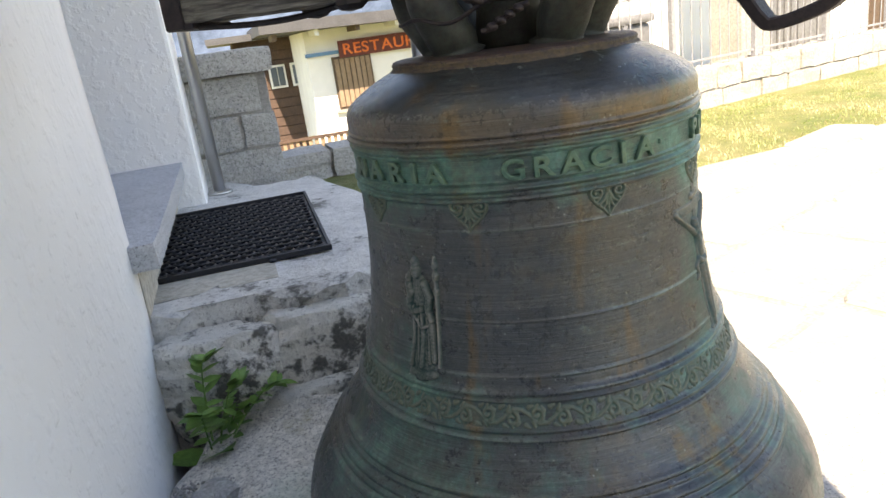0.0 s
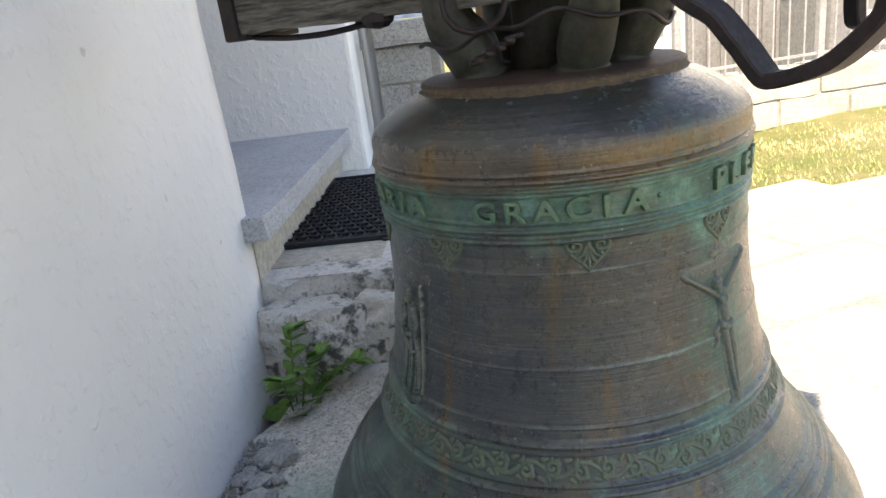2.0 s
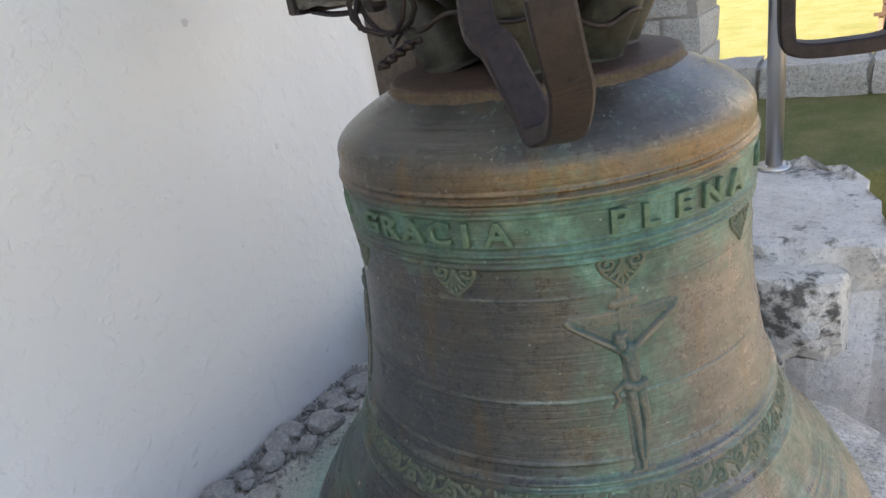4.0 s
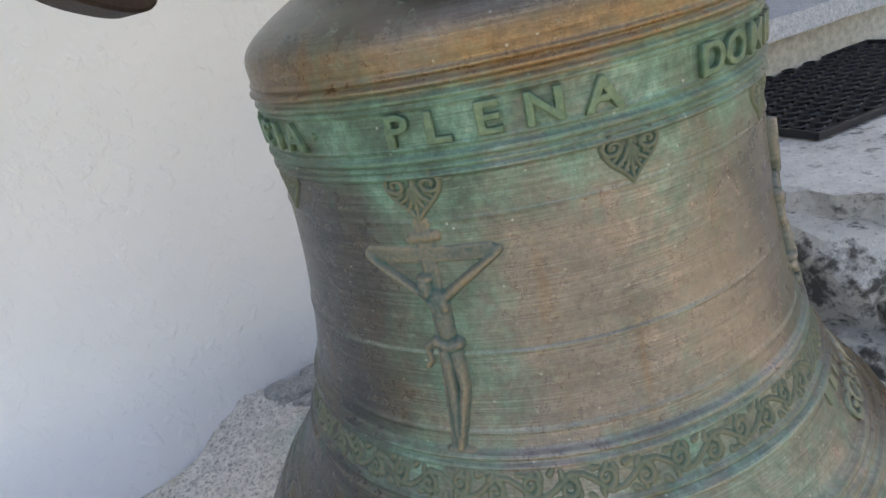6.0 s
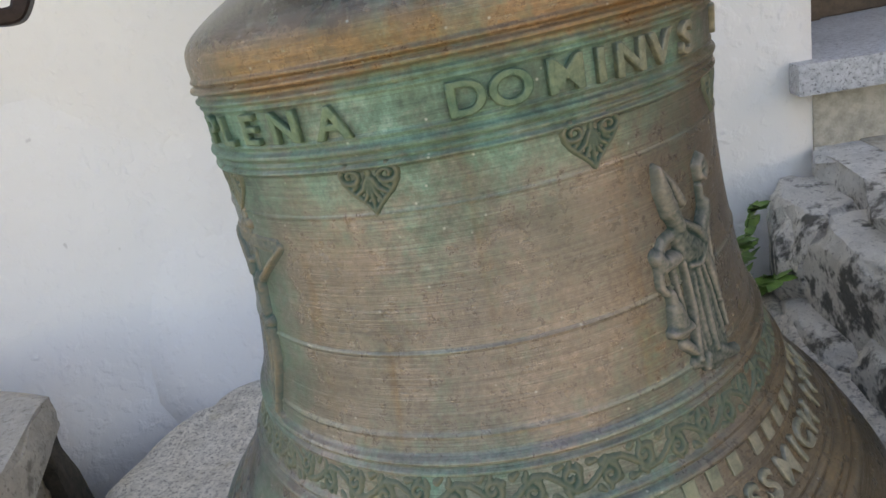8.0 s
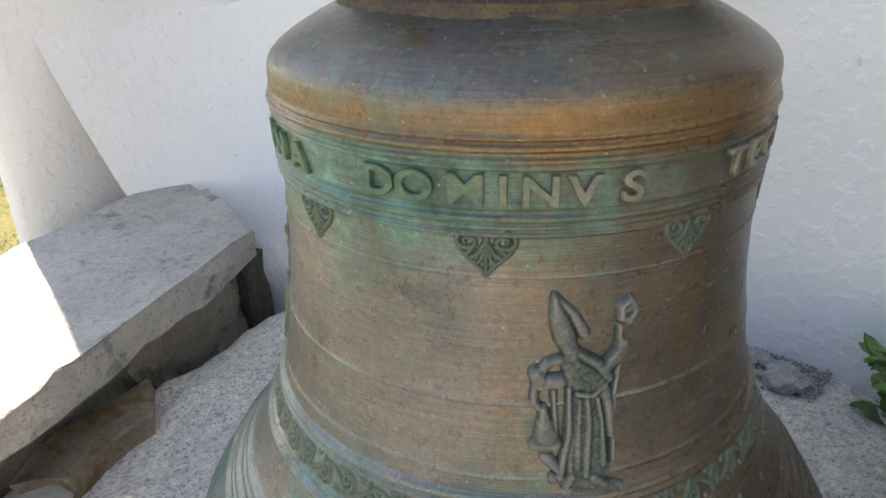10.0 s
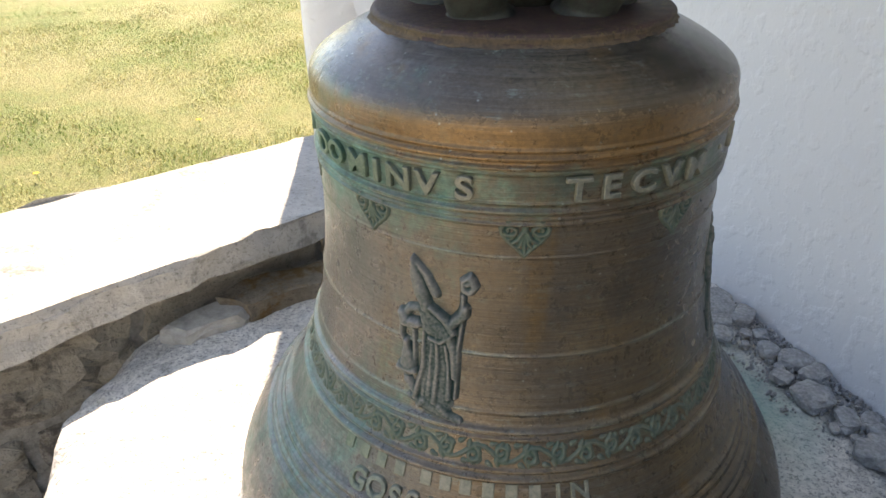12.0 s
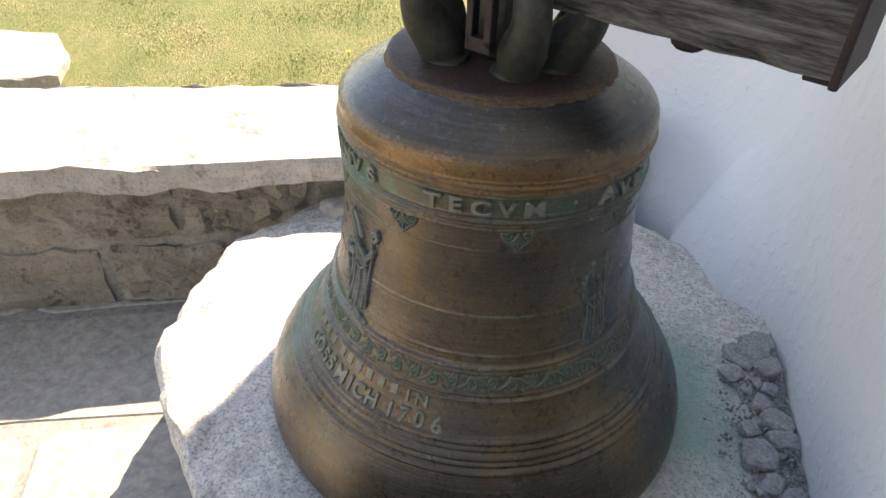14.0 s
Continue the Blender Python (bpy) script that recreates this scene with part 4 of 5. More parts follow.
# doorstep: riser of plaster and a granite slab
bm = rough_block((-1.0, 0.425, 0.562), (-0.485, 1.405, 0.606), 0.0025, 4, 9, 0.01, 9)
tagged(part("door_sill", bm, SLATE_TOP, smooth=False), "blue-grey granite doorstep slab with rough edge", "doorstep")
tagged(cube_part("step_riser", (-1.0, 0.455, 0.46), (-0.525, 1.39, 0.562), RISER), "cream plastered riser under the doorstep", "wall", kind="structure")


def slab(name, poly, z0, z1, mat, jit, label, category, kind="", seed=1, n=14):
    """A stone slab with rough sides from a plan outline."""
    pts = []
    for (x0, y0), (x1, y1) in zip(poly, poly[1:] + poly[:1]):
        m = max(2, int(math.hypot(x1 - x0, y1 - y0) / 0.035))
        pts += [Vector((x0 + (x1 - x0) * k / m, y0 + (y1 - y0) * k / m, 0)) for k in range(m)]
    c = sum(pts, Vector()) / len(pts)
    bm = bmesh.new()
    levels = [(1.0, z0)] + [(1.0, z0 + (z1 - z0) * t) for t in (0.2, 0.4, 0.6, 0.8, 0.93)] + [(0.992, z1 - 0.003), (0.975, z1), (0.85, z1), (0.6, z1), (0.3, z1), (0.05, z1)]
    rows = []
    for s, z in levels:
        r = []
        for p in pts:
            q = c + (p - c) * s
            q.z = z
            o = noise.noise_vector(q * 6 + Vector((seed, 0, 0))) * jit + noise.noise_vector(q * 19) * jit * 0.6 + noise.noise_vector(q * 48) * jit * 0.25
            if s < 0.98:
                o *= 0.12
            r.append(bm.verts.new(q + o))
        rows.append(r)
    for a, b in zip(rows, rows[1:]):
        for k in range(len(pts)):
            l = (k + 1) % len(pts)
            bm.faces.new((a[k], a[l], b[l], b[k]))
    bm.faces.new(rows[-1])
    return tagged(part(name, bm, mat, smooth=False), label, category, kind=kind)


slab("landing", [(-0.60, 0.445), (-0.28, 0.44), (0.05, 0.45), (0.34, 0.50), (0.30, 0.72), (0.20, 0.865), (0.03, 0.89), (-0.03, 1.2), (-0.11, 1.49), (-0.60, 1.66)], -0.04, 0.474, STONE_STAINED, 0.034,
     "grey granite landing block with dark stained rough front", "landing", "structure", 3)
tagged(cube_part("landing_border", (-0.55, 0.52, 0.465), (-0.30, 0.63, 0.4765), RISER, bevel=0.002), "smooth cement strip in front of the doormat", "step", kind="structure")
slab("lawn_bank", [(-0.04, 1.25), (0.02, 0.90), (0.20, 0.88), (0.33, 0.98), (0.52, 1.66), (-0.13, 1.66), (-0.12, 1.5)], -0.05, 0.435, GRASS, 0.015, "raised grass bank beside the landing", "lawn", "structure", 8)

# doormat with rows of ring holes
matthing = empty("doormat", pose(-0.355, 0.935, 0.4755, 0, 0, -1.5), "black rubber honeycomb doormat lying on the landing", "doormat")
bm = bmesh.new()
W, L = 0.178, 0.302
box(bm, (-W, -L, 0), (W, L, 0.004), None, 0.001)
for s in (-1, 1):
    box(bm, (s * W - 0.004, -L - 0.004, 0), (s * W + 0.004, L + 0.004, 0.012), None, 0.002)
    box(bm, (-W - 0.003, s * L - 0.004, 0.0002), (W + 0.003, s * L + 0.004, 0.0118), None, 0.002)
part("base", bm, RUBBER, matthing)
bm = bmesh.new()
pitch = 0.0315
for j in range(18):
    for i in range(11):
        x, y = -W + 0.020 + i * pitch + (pitch / 2 if j % 2 else 0), -L + 0.022 + j * pitch
        if x > W - 0.016:
            continue
        inner, outer, low_ = [], [], []
        for k in range(8):
            a = k * math.pi / 4
            outer.append(bm.verts.new((x + 0.0154 * math.cos(a), y + 0.0154 * math.sin(a), 0.0105)))
            inner.append(bm.verts.new((x + 0.0112 * math.cos(a), y + 0.0112 * math.sin(a), 0.0125)))
            low_.append(bm.verts.new((x + 0.0106 * math.cos(a), y + 0.0106 * math.sin(a), 0.004)))
        for k in range(8):
            l = (k + 1) % 8
            bm.faces.new((outer[k], outer[l], inner[l], inner[k]))
            bm.faces.new((inner[k], inner[l], low_[l], low_[k]))
tagged(part("ring_web", bm, RUBBER, matthing), kind="stuff")
bm = bmesh.new()
blob(bm, (0.06, -L - 0.010, 0.004), (0.009, 0.006, 0.004))
part("tab", bm, RUBBER, matthing)


def railing_post(x, y, z, r):
    e = empty("railing_post", pose(x, y, z), "brushed steel railing post with a round flange", "post", "steel railing posts")
    bm = bmesh.new()
    tube(bm, [(0, 0, 0), (0, 0, 1.6)], r, 20)
    part("tube", bm, STEEL, e, smooth=True)
    bm = bmesh.new()
    lathe(bm, [(0.0, 0.009), (r * 1.9, 0.008), (r * 2.1, 0.005), (r * 2.1, 0.0), (0, 0)], 24)
    part("flange", bm, STEEL, e, smooth=True)
    for k in range(3):
        bm = bmesh.new()
        blob(bm, (r * 1.55 * math.cos(k * 2.1), r * 1.55 * math.sin(k * 2.1), 0.010), (0.004, 0.004, 0.003), None, 6, 4)
        part("bolt", bm, STEEL, e)


railing_post(-0.404, 1.519, 0.474, 0.0185)
railing_post(0.119, 0.847, 0.474, 0.0165)

# ---- rock under the bell ----
RIM = [(-176, 0.55), (-160, 0.57), (-146, 0.63), (-132, 0.64), (-118, 0.66), (-104, 0.62), (-88, 0.57), (-72, 0.58), (-58, 0.60), (-46, 0.64), (-36, 0.66), (-26, 0.64), (-14, 0.60), (-4, 0.565), (8, 0.555), (18, 0.53),
       (28, 0.475), (38, 0.475), (48, 0.475), (60, 0.455), (75, 0.445), (90, 0.44), (105, 0.455), (118, 0.475), (130, 0.49), (142, 0.565), (152, 0.595), (162, 0.575), (174, 0.555), (184, 0.55)]
ra, rr = np.array([a for a, _ in RIM]), np.array([r for _, r in RIM])
bm = bmesh.new()
n = 200
rows = []
for s, drop in [(0.02, 0), (0.3, 0), (0.5, 0), (0.58, 0), (0.66, 0), (0.72, 0), (0.78, 0), (0.83, 0), (0.88, 0), (0.92, 0.0), (0.955, 0.002), (0.98, 0.008), (0.995, 0.02), (1.0, 0.045), (0.997, 0.08), (0.985, 0.12), (0.99, 0.17), (0.98, 0.23), (0.97, 0.32)]:
    r = []
    for k in range(n):
        a = 2 * math.pi * k / n
        R = float(np.interp(math.degrees(a) if a < radians(184) else math.degrees(a) - 360, ra, rr))
        p = Vector((R * s * math.cos(a), R * s * math.sin(a), 0.2755 - drop))
        free = max(0.0, min(1.0, (p.xy.length - 0.33) / 0.06))
        p.z += free * (noise.noise(p * 6) * 0.016 + noise.noise(p * 19) * 0.006 + noise.noise(p * 60) * 0.0022 - 0.004 + 0.035 * max(0, math.sin(a - 0.9)) * max(0, p.y - 0.2) / 0.25)
        if s > 0.9:
            p += noise.noise_vector(p * 8) * 0.020 + noise.noise_vector(p * 28) * 0.008
        r.append(bm.verts.new(p))
    rows.append(r)
bm.faces.new(rows[0])
for a, b in zip(rows, rows[1:]):
    for k in range(n):
        bm.faces.new((a[k], b[k], b[(k + 1) % n], a[(k + 1) % n]))
tagged(part("rock", bm, ROCK, smooth=False), "pale rough granite boulder carrying the bell, copper-stained", "rock")


def stone(name, c, s, seed, mat, label, category, group="", flat=1.0, spin=0):
    """A loose stone: a lumpy faceted ball."""
    bm = bmesh.new()
    bmesh.ops.create_icosphere(bm, subdivisions=4 if max(s) > 0.05 else 3, radius=1)
    for v in bm.verts:
        q = v.co * 1.3 + Vector((seed * 3.1, seed, 0))
        k = 1 + 0.28 * noise.noise(q) + 0.12 * noise.noise(q * 3) + 0.07 * abs(noise.noise(q * 7)) + 0.03 * noise.noise(q * 17)
        v.co = Vector((max(-0.86, min(0.86, v.co.x * k)) * s[0], max(-0.86, min(0.86, v.co.y * k)) * s[1], max(-0.8, min(0.8, v.co.z * k)) * s[2]))
    return tagged(part(name, bm, mat, smooth=False, m=pose(*c, 0, 0, spin)), label, category, group)


# stones between rock, landing and wall
for k, (x, y, z, sx, sy, sz) in enumerate(((-0.43, 0.435, 0.33, 0.13, 0.085, 0.13), (-0.24, 0.445, 0.36, 0.15, 0.075, 0.10), (-0.31, 0.405, 0.24, 0.15, 0.085, 0.10), (-0.06, 0.455, 0.37, 0.14, 0.075, 0.09), (0.14, 0.475, 0.36, 0.15, 0.08, 0.10), (-0.12, 0.425, 0.30, 0.11, 0.06, 0.055), (0.05, 0.44, 0.27, 0.16, 0.07, 0.06))):
    stone("rough_stone", (x, y, z), (sx, sy, sz), 40 + 3 * k, STONE_DARK, "rough dark-stained granite stone wedged before the landing", "stone", "stones before the landing", 1, (k * 37) % 21 - 10)
slab("lawn_slab", slab_spot, -0.06, 0.018, PAVING, 0.010, "pale flat stone slab lying in the lawn", "stone", "", 53)
slab("flat_stone", [(0.27, -0.485), (0.34, -0.478), (0.42, -0.43), (0.39, -0.40), (0.31, -0.42)], 0.235, 0.296, PAVING, 0.026, "pale flat stone with rusty moss beside the low wall", "stone", "", 31)
slab("flat_stone", [(0.12, -0.545), (0.25, -0.52), (0.33, -0.475), (0.28, -0.43), (0.17, -0.46)], 0.255, 0.304, MOSSY_SHADED, 0.024, "flat stone with rusty moss beside the low wall", "stone", "", 37)
stone("flat_stone", (-0.14, -0.60, 0.13), (0.09, 0.06, 0.07), 14, ROCK, "pale stone beside the low wall", "stone", "", 1, 40)
rnd = random.Random(21)
for k in range(46):
    y = rnd.uniform(-0.22, 0.18)
    x = -0.505 + rnd.uniform(0, 0.075) * (1 - abs(y + 0.05)) + 0.02 * max(0, -y)
    s = rnd.uniform(0.005, 0.012) if k > 19 else rnd.uniform(0.014, 0.032)
    stone("pebble", (x, y, 0.274 + s * 0.25), (s, s * rnd.uniform(0.6, 1.0), s * rnd.uniform(0.35, 0.6)), 30 + k, PEBBLE, "grey pebble between rock and wall", "pebble", "pebbles along the wall", 1, rnd.uniform(0, 180))
bm = bmesh.new()
for k in range(1500):
    y = rnd.uniform(-0.27, 0.22)
    x = -0.522 + rnd.uniform(0, 0.15) * rnd.random() * (1 - abs(y) * 1.5) + 0.06 * max(0, -y - 0.12)
    s = rnd.uniform(0.0015, 0.0045)
    bmesh.ops.create_icosphere(bm, subdivisions=1, radius=1, matrix=Matrix.Translation((x, y, 0.272 + rnd.uniform(0, 0.008))) @ Euler((rnd.random() * 3, rnd.random() * 3, 0)).to_matrix().to_4x4() @ Matrix.Diagonal((s, s * 0.8, s * 0.6, 1)))
tagged(part("gravel", bm, PEBBLE), "fine grey gravel along the wall", "gravel", kind="stuff")
tagged(cube_part("gap_floor", (-0.60, -1.1, -0.05), (0.2, 0.5, 0.06), EARTH, bevel=0.002), "dark earth in the gap by the wall", "ground", kind="structure")

# ---- low wall ----
LOW = pose(0, -0.632, 0, 0, 0, 22)
low = empty("low_wall", LOW, "low dry-looking wall of rough granite blocks in mortar", "wall", kind="structure")
cube_part("mortar_core", (-0.16, -0.355, -0.04), (3.4, -0.027, 0.352), MORTAR, low, bevel=0.003)
rnd = random.Random(8)
for z0, z1, starts in ((0.180, 0.348, (-0.19, 0.14, 0.50, 0.80, 1.20, 1.58, 1.92, 2.3)), (-0.01, 0.168, (-0.17, 0.30, 0.70, 0.98, 1.42, 1.80, 2.16, 2.5))):
    for u0, u1 in zip(starts, starts[1:]):
        g = rnd.uniform(0.008, 0.014)
        bm = rough_block((u0 + g, -0.20, z0 + rnd.uniform(0, 0.012)), (u1 - g, -0.008 - rnd.uniform(0, 0.012), z1 - rnd.uniform(0, 0.012)), 0.018, rnd.randint(1, 60), 8, 0.14, 9)
        part("stone", bm, STONE_WARM, low)
# the earth colour on this stone stands in for the deep shade here
part("end_stone", rough_block((-0.25, -0.33, -0.03), (-0.165, 0.01, 0.340), 0.020, 71, 6, 0.15, 4), EARTH, low, "stone at the wall end, coloured earth-dark for deep shade")


def lw(u, v):
    q = LOW @ Vector((u, v, 0))
    return q.x, q.y


cuts = [(-0.30, -0.03), (1.66, 0.0), (2.5, 0.0), (3.4, 0.0)]
for k, ((u0, e0), (u1, e1)) in enumerate(zip(cuts, cuts[1:])):
    a, b = u0 + 0.003, u1 - 0.003
    poly = [lw(a if k else -0.17, 0.046), lw(b, 0.050), lw(b, -0.405), lw(a if k else -0.185, -0.40)]
    if k == 0:
        poly[3] = (-0.28, -1.05)
    slab("coping_slab", poly, 0.353, 0.410, COPING, 0.016, "long pale granite coping slab on the low wall", "coping", "", 5 + k)

# ---- yoke and ironwork ----
yoke = empty("yoke", pose(0, 0, 0, 0, 0, 153.5), "weathered wooden bell yoke with iron straps on the crown", "bell yoke")
bm = rough_block((-0.17, -0.020, 0.922), (0.366, 0.084, 1.16), 0.005, 6, 14, 0.03, 18)
part("beam", bm, WOOD_RAW, yoke, "grey cracked wooden beam")
bm = bmesh.new()
box(bm, (0.363, -0.022, 0.916), (0.372, 0.087, 1.165), None, 0.003)
box(bm, (0.348, 0.082, 0.916), (0.370, 0.090, 1.165), None, 0.002)
box(bm, (0.338, -0.010, 0.915), (0.370, 0.088, 0.922), None, 0.002)
part("strap", bm, IRON, yoke, "rusty iron end strap")
bm = bmesh.new()
tube(bm, curve([(0.34, 0.07, 0.917), (0.28, 0.07, 0.912), (0.22, 0.065, 0.913), (0.15, 0.06, 0.922)], 4), 0.0035, 8)
part("tie_rod", bm, IRON, yoke)
for u, v in ((0.225, -0.004), (0.16, 0.074)):
    bm = bmesh.new()
    blob(bm, (u, v, 0.921), (0.020, 0.015, 0.011), None, 8, 5)
    part("bolt_head", bm, IRON, yoke)
bm = bmesh.new()
box(bm, (-0.022, -0.03, 0.895), (0.022, -0.012, 1.02), None, 0.003)
box(bm, (-0.012, -0.034, 0.888), (0.012, -0.006, 0.920), None, 0.003)
part("hanger_plate", bm, IRON, yoke, "dark slotted iron hanger")


def flat_bar(points, w, t, side):
    """A forged bar of rectangular section along points; side: the direction of its width."""
    bm = bmesh.new()
    P = curve(points, 5)
    rings = []
    s = Vector(side).normalized()
    for i, p in enumerate(P):
        d = (P[min(i + 1, len(P) - 1)] - P[max(i - 1, 0)]).normalized()
        x = (s - d * s.dot(d)).normalized()
        y = d.cross(x)
        ring = []
        for a, b in ((-1, -0.7), (-0.85, -1), (0.85, -1), (1, -0.7), (1, 0.7), (0.85, 1), (-0.85, 1), (-1, 0.7)):
            ring.append(bm.verts.new(p + x * a * w / 2 + y * b * t / 2 + noise.noise_vector(p * 40) * 0.0008))
        rings.append(ring)
    for a, b in zip(rings, rings[1:]):
        for k in range(8):
            bm.faces.new((a[k], a[(k + 1) % 8], b[(k + 1) % 8], b[k]))
    bm.faces.new(rings[0][::-1])
    bm.faces.new(rings[-1])
    return bm


bm = bmesh.new()
for a, b in ((0.022, 0.031), (0.046, 0.055)):
    box(bm, (a, -0.106, 0.892), (b, -0.093, 1.02), None, 0.002)
box(bm, (0.022, -0.106, 0.886), (0.055, -0.093, 0.902), None, 0.002)
box(bm, (0.030, -0.104, 0.945), (0.048, -0.094, 0.960), None, 0.002)
part("slotted_hanger", bm, IRON, yoke, "rust-brown slotted iron hanger")
lever = empty("iron_lever", pose(0, 0, 0), "dark forged iron lever straps bent beside the crown", "iron fitting")
part("long_strap", flat_bar([(0.02, -0.1, 1.0), (0.05, -0.19, 0.945), (0.076, -0.241, 0.91), (0.093, -0.252, 0.896), (0.107, -0.26, 0.8755), (0.119, -0.266, 0.855), (0.126, -0.273, 0.849), (0.14, -0.289, 0.853), (0.154, -0.305, 0.862), (0.1665, -0.328, 0.8845), (0.1678, -0.3369, 0.8981), (0.1675, -0.3427, 0.9127), (0.167, -0.3452, 0.929)], 0.022, 0.011, (0.87, 0.49, 0)), IRON, lever, "bluish brown bent iron strap")
part("loop", flat_bar([(0.238, -0.151, 1.05), (0.238, -0.151, 0.92), (0.239, -0.151, 0.878), (0.244, -0.150, 0.868), (0.267, -0.146, 0.866), (0.290, -0.142, 0.868), (0.296, -0.141, 0.878), (0.297, -0.141, 0.92), (0.297, -0.141, 1.05)], 0.018, 0.009, (-0.2, 0.98, 0)), IRON, lever, "rusty iron loop")
part("cross_bar", flat_bar([(0.0, 0.0, 1.045), (0.13, -0.10, 1.05), (0.30, -0.17, 1.052)], 0.03, 0.014, (0, 0, 1)), IRON, lever)
part("cross_bar", flat_bar([(0.0, 0.0, 1.035), (0.11, -0.20, 1.03), (0.167, -0.345, 1.035)], 0.03, 0.014, (0, 0, 1)), IRON, lever)
wire = empty("wire", pose(0, 0, 0), "dark twisted wire wound round the crown arms", "wire")
bm = bmesh.new()
pts = []
for k in range(60):
    a = radians(-170) + k / 59 * radians(150)
    pts.append((0.132 * math.cos(a) + 0.004 * math.sin(5 * a), 0.132 * math.sin(a), 0.897 + 0.010 * math.sin(3 * a) + 0.004 * math.sin(11 * a)))
tube(bm, pts, 0.0024, 6)
part("winding", bm, IRON, wire, smooth=True)
bm = bmesh.new()
pts = [(-0.075 + 0.028 * math.cos(k * 0.5), -0.125 + 0.010 * math.sin(k * 0.7), 0.925 + 0.026 * math.sin(k * 0.5)) for k in range(34)]
tube(bm, pts, 0.0026, 6)
part("coil", bm, IRON, wire, smooth=True)
bm = bmesh.new()
pts = [(-0.040 - 0.0016 * k + 0.005 * math.cos(k * 1.1), -0.137 + 0.005 * math.sin(k * 1.1), 0.893 - 0.0008 * k) for k in range(26)]
tube(bm, pts, 0.0028, 6)
part("twisted_end", bm, IRON, wire, smooth=True)

# ---- plant by the wall ----
plant = empty("fern_plant", pose(-0.462, 0.315, 0.185) @ Matrix.Scale(1.1, 4), "small green plant with feathered leaves growing from the gap", "plant")


def leaf_mesh(length, width):
    bm = bmesh.new()
    rows = []
    for k in range(6):
        t = k / 5
        w = width * math.sin(math.pi * (0.08 + 0.92 * t) ** 0.8) / 2 + 0.0003
        rows.append([bm.verts.new((t * length, -w, 0.10 * length * t * (1 - t))), bm.verts.new((t * length, 0, 0.16 * length * t * (1 - t) - 0.06 * width)), bm.verts.new((t * length, w, 0.10 * length * t * (1 - t)))])
    for a, b in zip(rows, rows[1:]):
        for i in (0, 1):
            bm.faces.new((a[i], b[i], b[i + 1], a[i + 1]))
    me = bpy.data.meshes.new("leaflet")
    bm.to_mesh(me)
    bm.free()
    return me


LEAFLET, BROAD = leaf_mesh(0.032, 0.015), leaf_mesh(0.075, 0.055)
rnd = random.Random(4)
for sx, sy, tall, lean in ((0.0, 0.02, 0.215, 0.015), (0.03, -0.01, 0.185, 0.02), (0.05, 0.02, 0.15, 0.06), (-0.005, -0.03, 0.16, 0.005), (0.03, 0.04, 0.13, 0.02)):
    stem = curve([(0, 0, 0), (sx * 0.4, sy * 0.4, tall * 0.5), (sx + lean * 0.5, sy, tall * 0.92), (sx + lean, sy * 1.3, tall)], 5)
    bm = bmesh.new()
    tube(bm, stem, [0.0022 * (1 - 0.7 * k / len(stem)) for k in range(len(stem))], 6)
    frond = part("frond", bm, LEAF, plant)
    for k in range(5, len(stem)):
        p = stem[k]
        d = math.degrees(math.atan2(sy, sx + 0.01))
        for s in (-1, 1):
            hang("leaflet", LEAFLET, LEAF, frond, "", True, pose(*p, rnd.uniform(-25, 25), rnd.uniform(-35, 5), d + s * rnd.uniform(45, 75)) @ Matrix.Scale(rnd.uniform(0.75, 1.15), 4))
for k in range(6):
    hang("broad_leaf", BROAD, LEAF, plant, "", True, pose(rnd.uniform(-0.01, 0.04), rnd.uniform(-0.02, 0.03), 0.04 + 0.006 * k, 0, rnd.uniform(-30, 0), k * 61))

# ---- pillar and boundary wall behind the landing ----
pillar = empty("stone_pillar", pose(-0.335, 1.78, 0), "square granite gate pillar with a thick cap stone", "pillar")
rnd = random.Random(17)
for z0, z1, split in ((0.30, 0.44, 0.45), (0.45, 0.575, 0.3), (0.585, 0.69, 0.62), (0.70, 0.815, 0.9)):
    xs_ = [-0.155, -0.155 + 0.31 * split, 0.155]
    for a, b in zip(xs_, xs_[1:]):
        if b - a > 0.04:
            part("stone", rough_block((a + 0.004, -0.155, z0), (b - 0.004, 0.155, z1), 0.008, rnd.randint(1, 50), 4, 0.06, 5), GRANITE, pillar)
cube_part("mortar_core", (-0.145, -0.145, -3.0), (0.145, 0.145, 0.82), MORTAR, pillar, bevel=0.003)
part("cap_stone", rough_block((-0.185, -0.185, 0.82), (0.175, 0.185, 0.895), 0.008, 9, 5, 0.08, 5), GRANITE, pillar)
bw = empty("boundary_wall", pose(0, 1.74, 0), "low boundary wall of grey granite blocks", "wall", kind="structure")
x = -0.17
k = 0
while x < 0.5:
    w = 0.20 + 0.09 * ((k * 7) % 3)
    part("stone", rough_block((x + 0.006, -0.10, 0.30), (x + w - 0.006, 0.10, 0.425), 0.008, k + 3, 4, 0.06, 5), GRANITE, bw)
    part("stone", rough_block((x - 0.05, -0.10, 0.435), (x + w - 0.06, 0.10, 0.53), 0.008, k + 23, 4, 0.06, 5), GRANITE, bw)
    x += w
    k += 1
cube_part("mortar_core", (-0.17, -0.08, -3.0), (0.6, 0.08, 0.52), MORTAR, bw, bevel=0.003)

